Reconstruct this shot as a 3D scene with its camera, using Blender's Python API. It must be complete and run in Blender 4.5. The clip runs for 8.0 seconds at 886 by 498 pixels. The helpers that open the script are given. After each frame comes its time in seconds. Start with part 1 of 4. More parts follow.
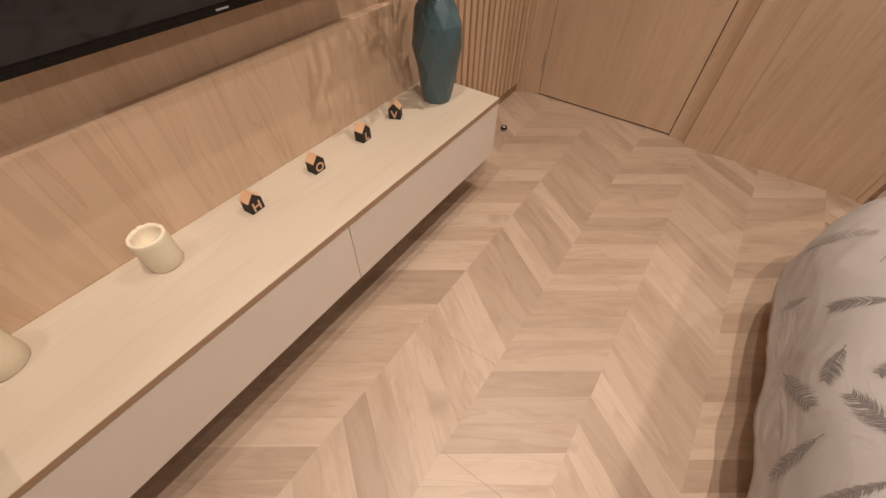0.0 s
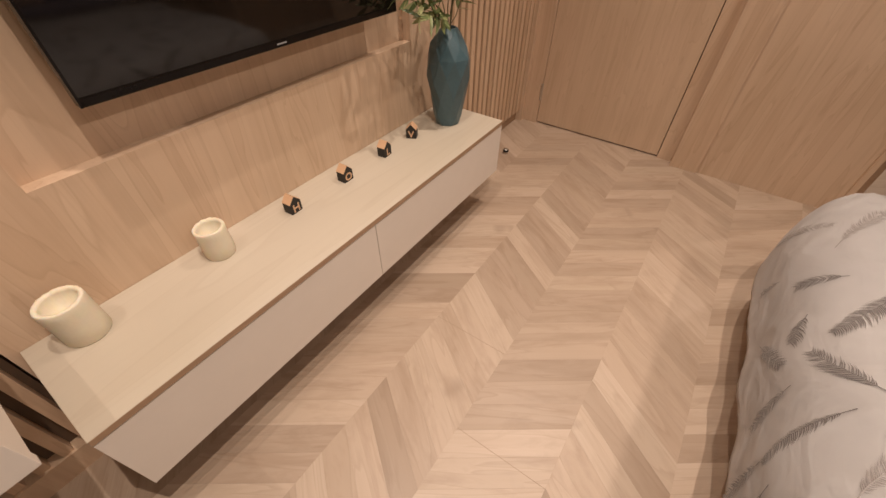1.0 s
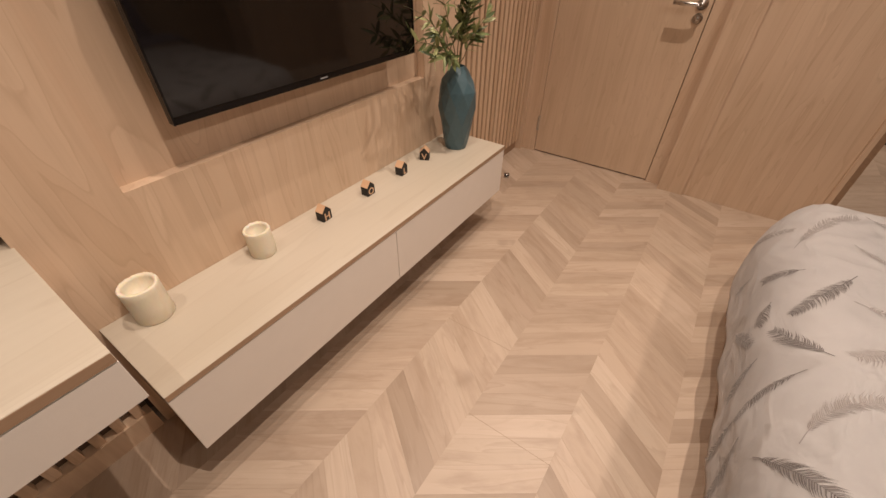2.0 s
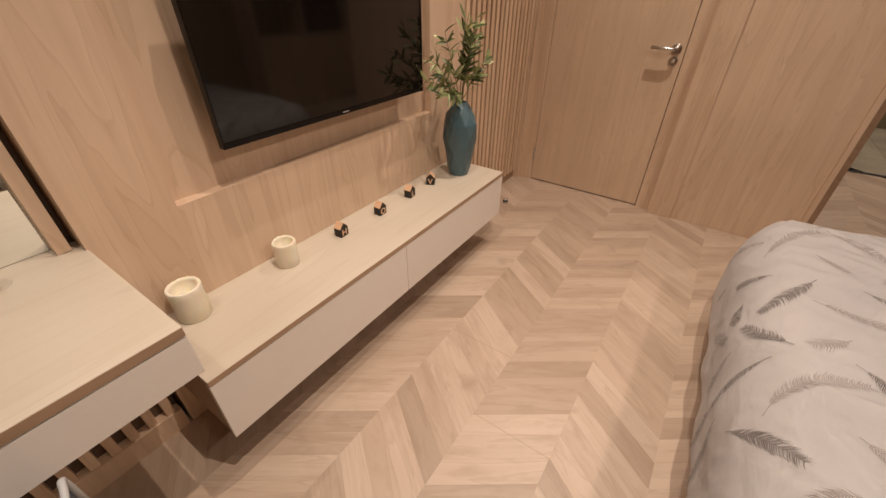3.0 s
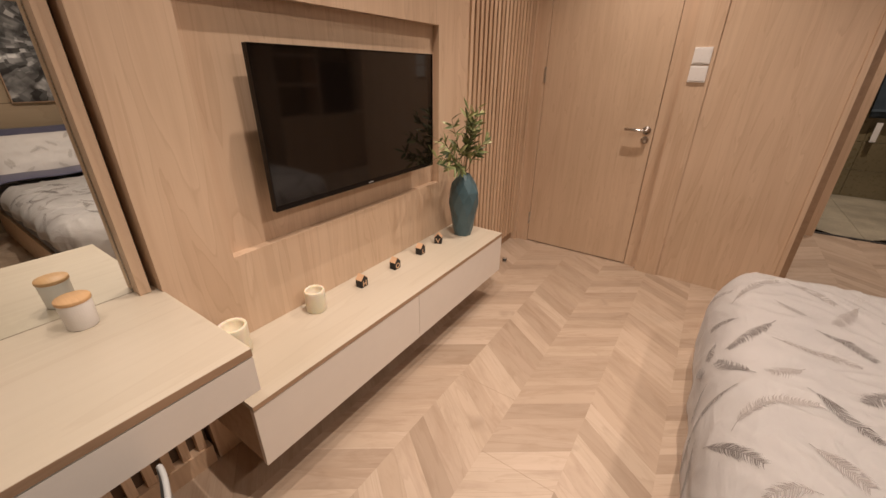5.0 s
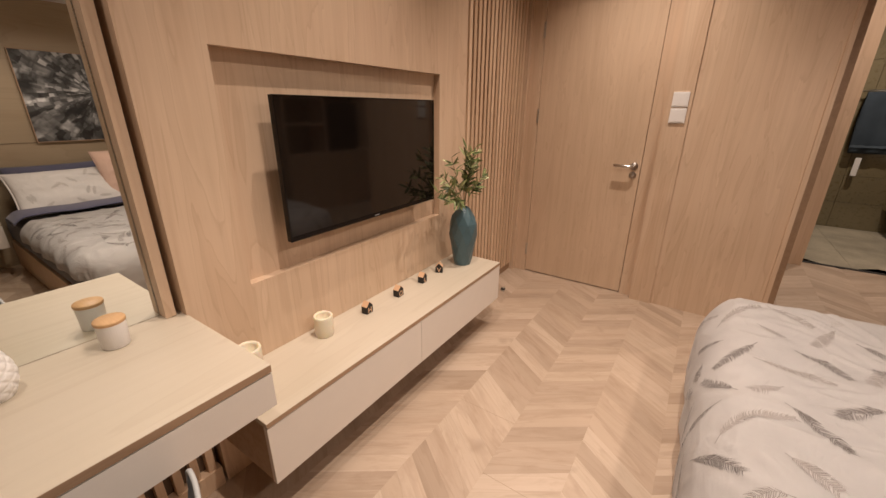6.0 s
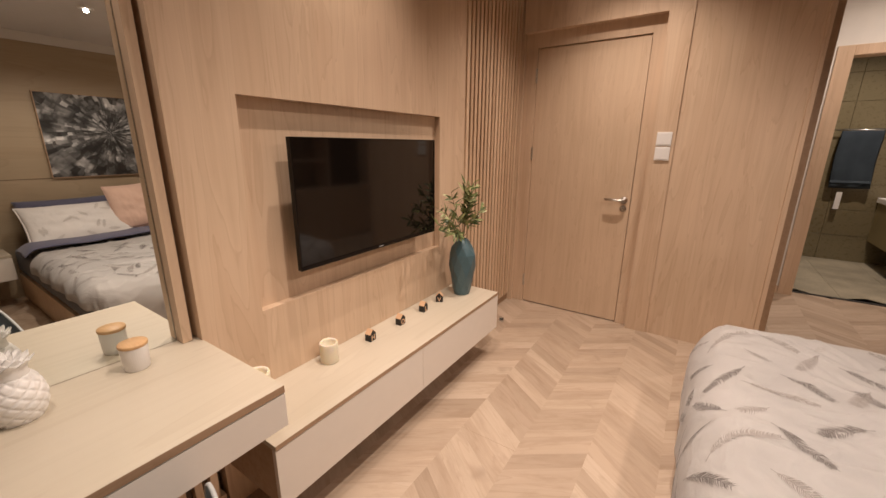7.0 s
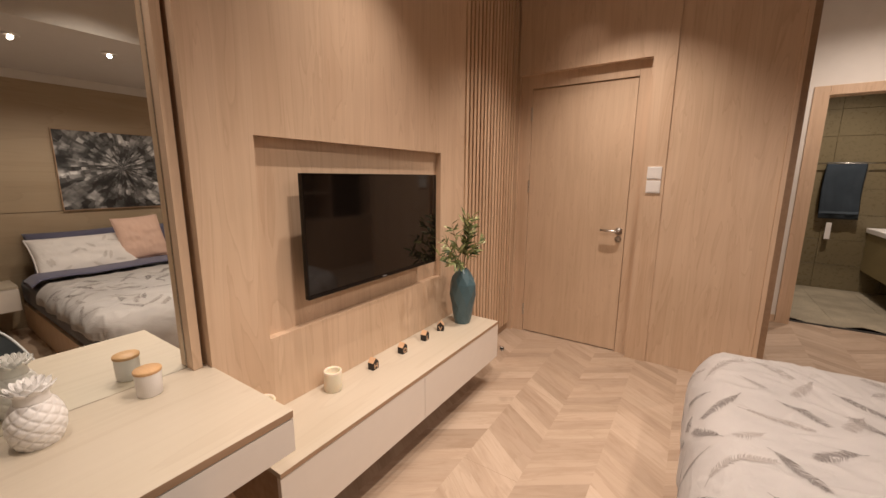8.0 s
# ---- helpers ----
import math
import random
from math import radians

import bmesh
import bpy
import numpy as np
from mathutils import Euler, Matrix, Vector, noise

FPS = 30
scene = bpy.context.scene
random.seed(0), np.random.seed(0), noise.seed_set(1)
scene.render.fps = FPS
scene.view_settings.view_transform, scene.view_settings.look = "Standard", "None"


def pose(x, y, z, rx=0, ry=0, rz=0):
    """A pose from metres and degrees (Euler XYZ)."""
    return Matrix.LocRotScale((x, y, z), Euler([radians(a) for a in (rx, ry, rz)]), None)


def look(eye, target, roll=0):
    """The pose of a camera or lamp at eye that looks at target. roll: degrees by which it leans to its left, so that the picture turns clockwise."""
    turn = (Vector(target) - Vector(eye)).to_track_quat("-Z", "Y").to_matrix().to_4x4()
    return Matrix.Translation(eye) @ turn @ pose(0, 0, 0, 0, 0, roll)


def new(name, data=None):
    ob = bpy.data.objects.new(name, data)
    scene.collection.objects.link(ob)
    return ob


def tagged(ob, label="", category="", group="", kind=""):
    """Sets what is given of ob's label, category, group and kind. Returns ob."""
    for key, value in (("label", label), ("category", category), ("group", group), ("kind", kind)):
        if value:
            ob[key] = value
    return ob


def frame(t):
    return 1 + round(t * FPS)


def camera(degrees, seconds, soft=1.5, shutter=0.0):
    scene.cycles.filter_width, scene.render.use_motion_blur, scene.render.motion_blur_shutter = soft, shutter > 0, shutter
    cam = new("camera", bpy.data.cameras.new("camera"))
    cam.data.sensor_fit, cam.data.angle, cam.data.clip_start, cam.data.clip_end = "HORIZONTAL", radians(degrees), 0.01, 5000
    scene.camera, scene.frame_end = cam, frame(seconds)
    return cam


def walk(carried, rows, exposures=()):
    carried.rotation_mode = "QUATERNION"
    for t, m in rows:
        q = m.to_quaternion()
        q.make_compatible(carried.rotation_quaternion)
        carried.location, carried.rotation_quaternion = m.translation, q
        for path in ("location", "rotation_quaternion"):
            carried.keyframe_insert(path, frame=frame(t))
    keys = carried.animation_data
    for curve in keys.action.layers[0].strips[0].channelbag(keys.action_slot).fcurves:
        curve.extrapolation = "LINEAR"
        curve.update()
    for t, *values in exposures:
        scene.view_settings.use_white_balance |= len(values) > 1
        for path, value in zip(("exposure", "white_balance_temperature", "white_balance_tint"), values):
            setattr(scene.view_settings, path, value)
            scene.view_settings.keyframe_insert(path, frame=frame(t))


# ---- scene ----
cam = camera(98.4, 8.0)
PATH = [
    (0, (-0.19, 0.292, 1.119), (-0.926, 1.384, -0.386), 1.1),
    (0.5, (-0.16, 0.207, 1.134), (-0.933, 1.351, -0.312), 0.9),
    (1, (-0.125, 0.124, 1.15), (-0.934, 1.314, -0.239), 0.6),
    (1.5, (-0.095, 0.034, 1.169), (-0.933, 1.271, -0.16), 0.7),
    (3, (0.005, -0.184, 1.218), (-0.919, 1.18, 0.083), 0.6),
    (3.5, (0.028, -0.244, 1.226), (-0.92, 1.161, 0.165), 0.6),
    (4, (0.05, -0.288, 1.243), (-0.927, 1.152, 0.257), 0.5),
    (4.5, (0.063, -0.331, 1.261), (-0.931, 1.142, 0.344), 0.6),
    (6, (0.139, -0.468, 1.305), (-0.91, 1.09, 0.617), 0.4),
    (6.5, (0.159, -0.511, 1.314), (-0.899, 1.072, 0.704), 0.4),
    (7, (0.178, -0.552, 1.321), (-0.89, 1.055, 0.796), 0.4),
    (7.5, (0.194, -0.582, 1.328), (-0.885, 1.039, 0.875), 0.3),
    (8, (0.205, -0.614, 1.334), (-0.879, 1.025, 0.964), 0.3),
]
walk(cam, [(t, look(eye, target, roll)) for t, eye, target, roll in PATH], [(0.0, -0.34), (4.5, -0.22), (8.0, -0.02)])

# ---- world, lamps, exposure ----
scene.view_settings.exposure = 0.0
world = bpy.data.worlds.new("world")
scene.world = world
world.use_nodes = True
world.node_tree.nodes["Background"].inputs[0].default_value = (1.0, 0.8, 0.62, 1)
world.node_tree.nodes["Background"].inputs[1].default_value = 0.015

WARM = (1.0, 0.825, 0.705)
CEILING, BULKHEAD = 2.8, 2.2
# recessed downlights: x, y, height of the ceiling they sit in, watts, cone, softness
# the last three are unseen, added to brighten bed, passage and bathroom
DOWNLIGHTS = [(-0.9, -0.54, CEILING, 48, 92, 1.0), (-0.64, 0.6, CEILING, 98, 86, 1.0), (-0.25, 1.8, CEILING, 136, 104, 1.0), (-0.57, 2.15, CEILING, 8, 72, 1.0),
              (0.13, 0.34, CEILING, 172, 104, 1.0), (1.146, 0.05, BULKHEAD, 21, 158, 0.5), (1.11, 0.53, BULKHEAD, 21, 158, 0.5), (1.1, 1.01, BULKHEAD, 21, 158, 0.5),
              (1.3, 3.2, CEILING, 72, 150, 1.0), (1.55, 4.9, CEILING, 140, 130, 1.0)]


def downlight_lamp(x, y, z, watts, cone, blend):
    data = bpy.data.lights.new("downlight_beam", "SPOT")
    data.energy, data.color = watts, WARM
    data.spot_size, data.spot_blend, data.shadow_soft_size = radians(cone), blend, 0.014
    ob = new("downlight_beam", data)
    ob.location = (x, y, z - 0.02)


for row in DOWNLIGHTS:
    downlight_lamp(*row)


# ---- materials ----
def material(name):
    m = bpy.data.materials.new(name)
    m.use_nodes = True
    return m, m.node_tree.nodes, m.node_tree.links, m.node_tree.nodes["Principled BSDF"]


def coords(nodes, links, scale, jitter):
    tc = nodes.new("ShaderNodeTexCoord")
    mp = nodes.new("ShaderNodeMapping")
    mp.inputs["Scale"].default_value = scale
    if jitter:
        info = nodes.new("ShaderNodeObjectInfo")
        mul = nodes.new("ShaderNodeVectorMath")
        mul.operation = "SCALE"
        mul.inputs[0].default_value = (37.0, 53.0, 71.0)
        links.new(info.outputs["Random"], mul.inputs["Scale"])
        add = nodes.new("ShaderNodeVectorMath")
        links.new(tc.outputs["Object"], add.inputs[0])
        links.new(mul.outputs[0], add.inputs[1])
        links.new(add.outputs[0], mp.inputs["Vector"])
    else:
        links.new(tc.outputs["Object"], mp.inputs["Vector"])
    return mp.outputs[0]


def noise_node(nodes, links, vec, scale, detail=5, rough=0.55, distort=0.0):
    n = nodes.new("ShaderNodeTexNoise")
    n.inputs["Scale"].default_value = scale
    n.inputs["Detail"].default_value = detail
    n.inputs["Roughness"].default_value = rough
    n.inputs["Distortion"].default_value = distort
    links.new(vec, n.inputs["Vector"])
    return n.outputs["Fac"]


def ramp(nodes, links, fac, stops):
    r = nodes.new("ShaderNodeValToRGB")
    el = r.color_ramp.elements
    while len(el) < len(stops):
        el.new(0.5)
    for e, (p, c) in zip(el, stops):
        e.position, e.color = p, (*c, 1)
    links.new(fac, r.inputs[0])
    return r.outputs[0]


def mixed(nodes, links, a, b, fac, blend="MIX"):
    m = nodes.new("ShaderNodeMix")
    m.data_type, m.blend_type = "RGBA", blend
    for value, socket in ((fac, m.inputs[0]), (a, m.inputs[6]), (b, m.inputs[7])):
        if isinstance(value, (int, float)):
            socket.default_value = value
        elif isinstance(value, tuple):
            socket.default_value = (*value, 1)
        else:
            links.new(value, socket)
    return m.outputs[2]


def bumped(nodes, links, bsdf, height, strength, distance=0.001):
    b = nodes.new("ShaderNodeBump")
    b.inputs["Strength"].default_value, b.inputs["Distance"].default_value = strength, distance
    links.new(height, b.inputs["Height"])
    links.new(b.outputs[0], bsdf.inputs["Normal"])


def wood(name, light, mid, dark, axis, rough=0.45, jitter=False, spread=0.0, flame=1.0, knots=False, fine_grain=1.0, islands=False):
    """Wood with its grain along axis 0, 1 or 2: broad flames, fine pores, a slow drift of tone."""
    m, nodes, links, bsdf = material(name)
    long_scale = [1.0, 1.0, 1.0]
    long_scale[axis] = 0.09
    fine_scale = [1.0, 1.0, 1.0]
    fine_scale[axis] = 0.02
    vec = coords(nodes, links, tuple(long_scale), jitter)
    fine = coords(nodes, links, tuple(fine_scale), jitter)
    flames = noise_node(nodes, links, vec, 9.0 * flame, 3, 0.5, 0.9)
    wave = nodes.new("ShaderNodeMath")
    wave.operation = "MULTIPLY"
    wave.inputs[1].default_value = 9.0
    links.new(flames, wave.inputs[0])
    rings = nodes.new("ShaderNodeMath")
    rings.operation = "FRACT"
    links.new(wave.outputs[0], rings.inputs[0])
    pores = noise_node(nodes, links, fine, 190.0, 3, 0.7)
    streaks = noise_node(nodes, links, fine, 38.0, 4, 0.6)
    tone = ramp(nodes, links, flames, [(0.3, mid), (0.55, light), (0.75, mid)])
    tone = mixed(nodes, links, tone, dark, ramp(nodes, links, rings.outputs[0], [(0.0, (0.0,) * 3), (0.8, (0.1,) * 3), (0.95, (0.34,) * 3), (1.0, (0.05,) * 3)]))
    tone = mixed(nodes, links, tone, dark, ramp(nodes, links, streaks, [(0.45, (0.0,) * 3), (0.75, (0.45 * fine_grain,) * 3)]))
    tone = mixed(nodes, links, tone, dark, ramp(nodes, links, pores, [(0.55, (0.0,) * 3), (0.8, (0.35 * fine_grain,) * 3)]))
    slow = noise_node(nodes, links, coords(nodes, links, (1, 1, 1), jitter), 1.7, 2)
    tone = mixed(nodes, links, tone, ramp(nodes, links, slow, [(0.3, (0.9, 0.9, 0.88)), (0.7, (1.0, 1.0, 1.0))]), 1.0, "MULTIPLY")
    if knots:
        spots = noise_node(nodes, links, coords(nodes, links, (1.0, 0.45, 1.0), True), 7.0, 2, 0.5)
        tone = mixed(nodes, links, tone, tuple(c * 0.7 for c in dark), ramp(nodes, links, spots, [(0.69, (0.0,) * 3), (0.82, (0.6,) * 3)]))
        smoke = noise_node(nodes, links, coords(nodes, links, (0.35, 1.6, 1.0), True), 11.0, 5, 0.65, 0.6)
        tone = mixed(nodes, links, tone, dark, ramp(nodes, links, smoke, [(0.47, (0.0,) * 3), (0.7, (0.55,) * 3)]))
    if spread:
        info = nodes.new("ShaderNodeNewGeometry" if islands else "ShaderNodeObjectInfo")
        lo, hi = 1.0 - spread, 1.0 + 0.6 * spread
        tint = ramp(nodes, links, info.outputs["Random Per Island" if islands else "Random"], [(0.0, (lo, lo * 0.955, lo * 0.915)), (0.55, (1.0, 0.97, 0.945)), (1.0, (hi, hi, hi))])
        tone = mixed(nodes, links, tone, tint, 1.0, "MULTIPLY")
    links.new(tone, bsdf.inputs["Base Color"])
    gloss = ramp(nodes, links, streaks, [(0.3, (rough - 0.05,) * 3), (0.7, (rough + 0.08,) * 3)])
    links.new(gloss, bsdf.inputs["Roughness"])
    bumped(nodes, links, bsdf, pores, 0.12, 0.0006)
    return m


def plain(name, colour, rough=0.5, metal=0.0, vary=0.06, bump=0.05, scale=60.0, coat=0.0):
    """A paint, cloth, stone or metal: one colour with a faint two-scale mottle and fine relief."""
    m, nodes, links, bsdf = material(name)
    vec = coords(nodes, links, (1, 1, 1), False)
    big, small = noise_node(nodes, links, vec, scale * 0.06, 3), noise_node(nodes, links, vec, scale, 4)
    shade = ramp(nodes, links, big, [(0.3, tuple(c * (1 - vary) for c in colour)), (0.7, colour)])
    shade = mixed(nodes, links, shade, ramp(nodes, links, small, [(0.35, (1 - vary,) * 3), (0.65, (1.0,) * 3)]), 0.6, "MULTIPLY")
    links.new(shade, bsdf.inputs["Base Color"])
    links.new(ramp(nodes, links, small, [(0.3, (max(rough - 0.05, 0.02),) * 3), (0.7, (rough + 0.05,) * 3)]), bsdf.inputs["Roughness"])
    bsdf.inputs["Metallic"].default_value = metal
    bsdf.inputs["Coat Weight"].default_value = coat
    if bump:
        bumped(nodes, links, bsdf, small, bump, 0.001)
    return m


def glowing(name, colour, strength):
    m, nodes, links, bsdf = material(name)
    bsdf.inputs["Base Color"].default_value = (*colour, 1)
    bsdf.inputs["Emission Color"].default_value = (*colour, 1)
    bsdf.inputs["Emission Strength"].default_value = strength
    return m


def cloth(name, colour, weave=900.0, rough=0.85, vary=0.07, crease=0.0):
    m, nodes, links, bsdf = material(name)
    vec = coords(nodes, links, (1, 1, 1), False)
    big, small = noise_node(nodes, links, vec, 5.0, 3), noise_node(nodes, links, vec, weave, 2)
    links.new(ramp(nodes, links, big, [(0.3, tuple(c * (1 - vary) for c in colour)), (0.7, colour)]), bsdf.inputs["Base Color"])
    bsdf.inputs["Roughness"].default_value = rough
    bsdf.inputs["Sheen Weight"].default_value = 0.25
    bumped(nodes, links, bsdf, small, 0.25, 0.0004)
    if crease:
        folds = noise_node(nodes, links, coords(nodes, links, (1.0, 0.55, 1.0), False), 9.0, 3, 0.5, 1.2)
        broad = nodes.new("ShaderNodeBump")
        broad.inputs["Strength"].default_value, broad.inputs["Distance"].default_value = 1.0, crease
        links.new(folds, broad.inputs["Height"])
        links.new(broad.outputs[0], bsdf.inputs["Normal"].links[0].from_node.inputs["Normal"])
    return m


VENEER = wood("oak_veneer_upright", (0.70, 0.525, 0.38), (0.645, 0.467, 0.328), (0.45, 0.292, 0.183), 2, flame=0.9, fine_grain=0.65)
DOOR_OAK = wood("oak_door_upright", (0.69, 0.52, 0.375), (0.64, 0.47, 0.33), (0.49, 0.335, 0.22), 2, flame=1.4, fine_grain=0.65)
SLAT_OAK = wood("oak_slat", (0.68, 0.505, 0.355), (0.63, 0.455, 0.315), (0.47, 0.31, 0.2), 2, jitter=True, spread=0.12)
TOP_OAK = wood("pale_oak_top", (0.565, 0.50, 0.405), (0.535, 0.465, 0.37), (0.465, 0.39, 0.305), 1, rough=0.36, flame=0.6, fine_grain=0.4)
EDGE_OAK = wood("oak_edge_band", (0.42, 0.28, 0.18), (0.38, 0.25, 0.16), (0.28, 0.17, 0.1), 1)
PLANK = wood("oak_chevron_plank", (0.505, 0.40, 0.312), (0.472, 0.366, 0.279), (0.325, 0.234, 0.164), 0, rough=0.42, jitter=True, spread=0.18, flame=1.0, knots=True, fine_grain=0.32)
PLANK_REST = wood("oak_chevron_plank_rest", (0.505, 0.40, 0.312), (0.472, 0.366, 0.279), (0.325, 0.234, 0.164), 1, rough=0.42, jitter=True, spread=0.18, flame=1.0, knots=True, fine_grain=0.32, islands=True)
LID_WOOD = wood("bamboo_lid", (0.68, 0.43, 0.22), (0.62, 0.38, 0.19), (0.5, 0.28, 0.13), 0)
BLOCK_WOOD = wood("pine_roof", (0.7, 0.45, 0.28), (0.65, 0.4, 0.24), (0.5, 0.3, 0.16), 0)
HEAD_OAK = wood("oak_head_panel", (0.4, 0.315, 0.215), (0.37, 0.285, 0.19), (0.29, 0.21, 0.13), 1, flame=0.6, fine_grain=0.35)
SUBFLOOR = plain("plank_joint", (0.36, 0.27, 0.19), 0.8)
WHITE_LACQUER = plain("matt_white_lacquer", (0.78, 0.72, 0.655), 0.42, vary=0.02, bump=0.02, scale=300)
WHITE_WALL = plain("white_wall_paint", (0.78, 0.75, 0.71), 0.75, vary=0.03, bump=0.12, scale=220)
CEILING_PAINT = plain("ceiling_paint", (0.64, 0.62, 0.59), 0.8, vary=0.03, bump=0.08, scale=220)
# dark brown that stands for the shade inside gaps and joints
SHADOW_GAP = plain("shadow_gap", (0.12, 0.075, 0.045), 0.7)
BLACK_SHELL = plain("black_tv_shell", (0.008, 0.006, 0.005), 0.2, vary=0.1, bump=0)
BLACK_SHELL.node_tree.nodes["Principled BSDF"].inputs["IOR"].default_value = 1.3
SILVER_PRINT = plain("silver_print", (0.3, 0.3, 0.3), 0.4, vary=0.0, bump=0)
SATIN_STEEL = plain("satin_steel", (0.62, 0.6, 0.57), 0.28, metal=1.0, vary=0.04, bump=0.02, scale=400)
PLASTIC = plain("white_plastic", (0.82, 0.8, 0.78), 0.3, vary=0.01, bump=0)
TEAL = plain("teal_glaze", (0.07, 0.132, 0.156), 0.42, vary=0.18, bump=0.06, scale=90, coat=0.15)
DARK_HOLE = plain("dark_inside", (0.01, 0.01, 0.01), 0.8, bump=0)
WAX = plain("ivory_wax", (0.78, 0.71, 0.56), 0.5, vary=0.05, bump=0.2, scale=120)
WAX.node_tree.nodes["Principled BSDF"].inputs["Subsurface Weight"].default_value = 0.4
WAX.node_tree.nodes["Principled BSDF"].inputs["Subsurface Radius"].default_value = (0.02, 0.012, 0.006)
CHARCOAL = plain("charcoal_paint", (0.022, 0.019, 0.017), 0.7, vary=0.15, bump=0.1, scale=300)
PORCELAIN = plain("matt_porcelain", (0.86, 0.845, 0.825), 0.45, vary=0.02, bump=0.03, scale=200)
JAR_GLAZE = plain("pale_grey_jar", (0.8, 0.78, 0.765), 0.4, vary=0.03, bump=0.02, scale=120)
STEM = plain("olive_stem", (0.2, 0.17, 0.09), 0.7, vary=0.2, scale=200)
GREY_SHELL = plain("blue_grey_chair_shell", (0.23, 0.26, 0.285), 0.5, vary=0.05, bump=0.05, scale=400)
SHELL_RIM = plain("pale_chair_rim", (0.42, 0.43, 0.43), 0.45, vary=0.05, bump=0)
CHAIR_STEEL = plain("black_chair_steel", (0.03, 0.03, 0.03), 0.4, metal=0.6)
DUVET_CLOTH = cloth("white_duvet_cotton", (0.73, 0.70, 0.68), crease=0.006)
PRINT_DARK = cloth("dark_feather_print", (0.185, 0.165, 0.155))
PRINT_PALE = cloth("pale_feather_print", (0.36, 0.325, 0.305))
PRINT_FAINT = cloth("faint_feather_print", (0.6, 0.57, 0.545))
NAVY_CLOTH = cloth("slate_blue_cotton", (0.1, 0.1, 0.16))
PINK_CLOTH = cloth("blush_pink_cotton", (0.7, 0.48, 0.38), crease=0.008)
SHEET_CLOTH = cloth("dark_slate_sheet", (0.055, 0.055, 0.08))
TOWEL_CLOTH = cloth("slate_blue_terry", (0.075, 0.105, 0.14), weave=350, vary=0.3)
WALL_TILE = plain("olive_wall_tile", (0.2, 0.165, 0.095), 0.3, vary=0.12, bump=0.04, scale=40)
FLOOR_TILE = plain("beige_bath_tile", (0.47, 0.415, 0.31), 0.4, vary=0.42, bump=0.05, scale=55)
GROUT = plain("grout", (0.17, 0.142, 0.09), 0.8)
FLOOR_GROUT = plain("floor_grout", (0.36, 0.315, 0.235), 0.8)
VANITY_GREEN = plain("olive_vanity", (0.25, 0.2, 0.1), 0.35, vary=0.04)
GLOW = glowing("lamp_lens", (1.0, 0.83, 0.66), 1.0)


def leaf_material():
    m, nodes, links, bsdf = material("olive_leaf")
    geo = nodes.new("ShaderNodeNewGeometry")
    links.new(ramp(nodes, links, geo.outputs["Random Per Island"], [(0.0, (0.06, 0.09, 0.03)), (0.5, (0.18, 0.215, 0.08)), (1.0, (0.46, 0.46, 0.22))]), bsdf.inputs["Base Color"])
    bsdf.inputs["Roughness"].default_value = 0.45
    return m


def mirror_material():
    m, nodes, links, bsdf = material("mirror_silver")
    bsdf.inputs["Base Color"].default_value = (0.86, 0.88, 0.85, 1)
    bsdf.inputs["Metallic"].default_value, bsdf.inputs["Roughness"].default_value = 1.0, 0.006
    return m


def screen_material():
    m, nodes, links, bsdf = material("tv_screen")
    bsdf.inputs["Base Color"].default_value = (0.006, 0.0042, 0.0034, 1)
    bsdf.inputs["Roughness"].default_value = 0.06
    bsdf.inputs["IOR"].default_value = 1.56
    return m


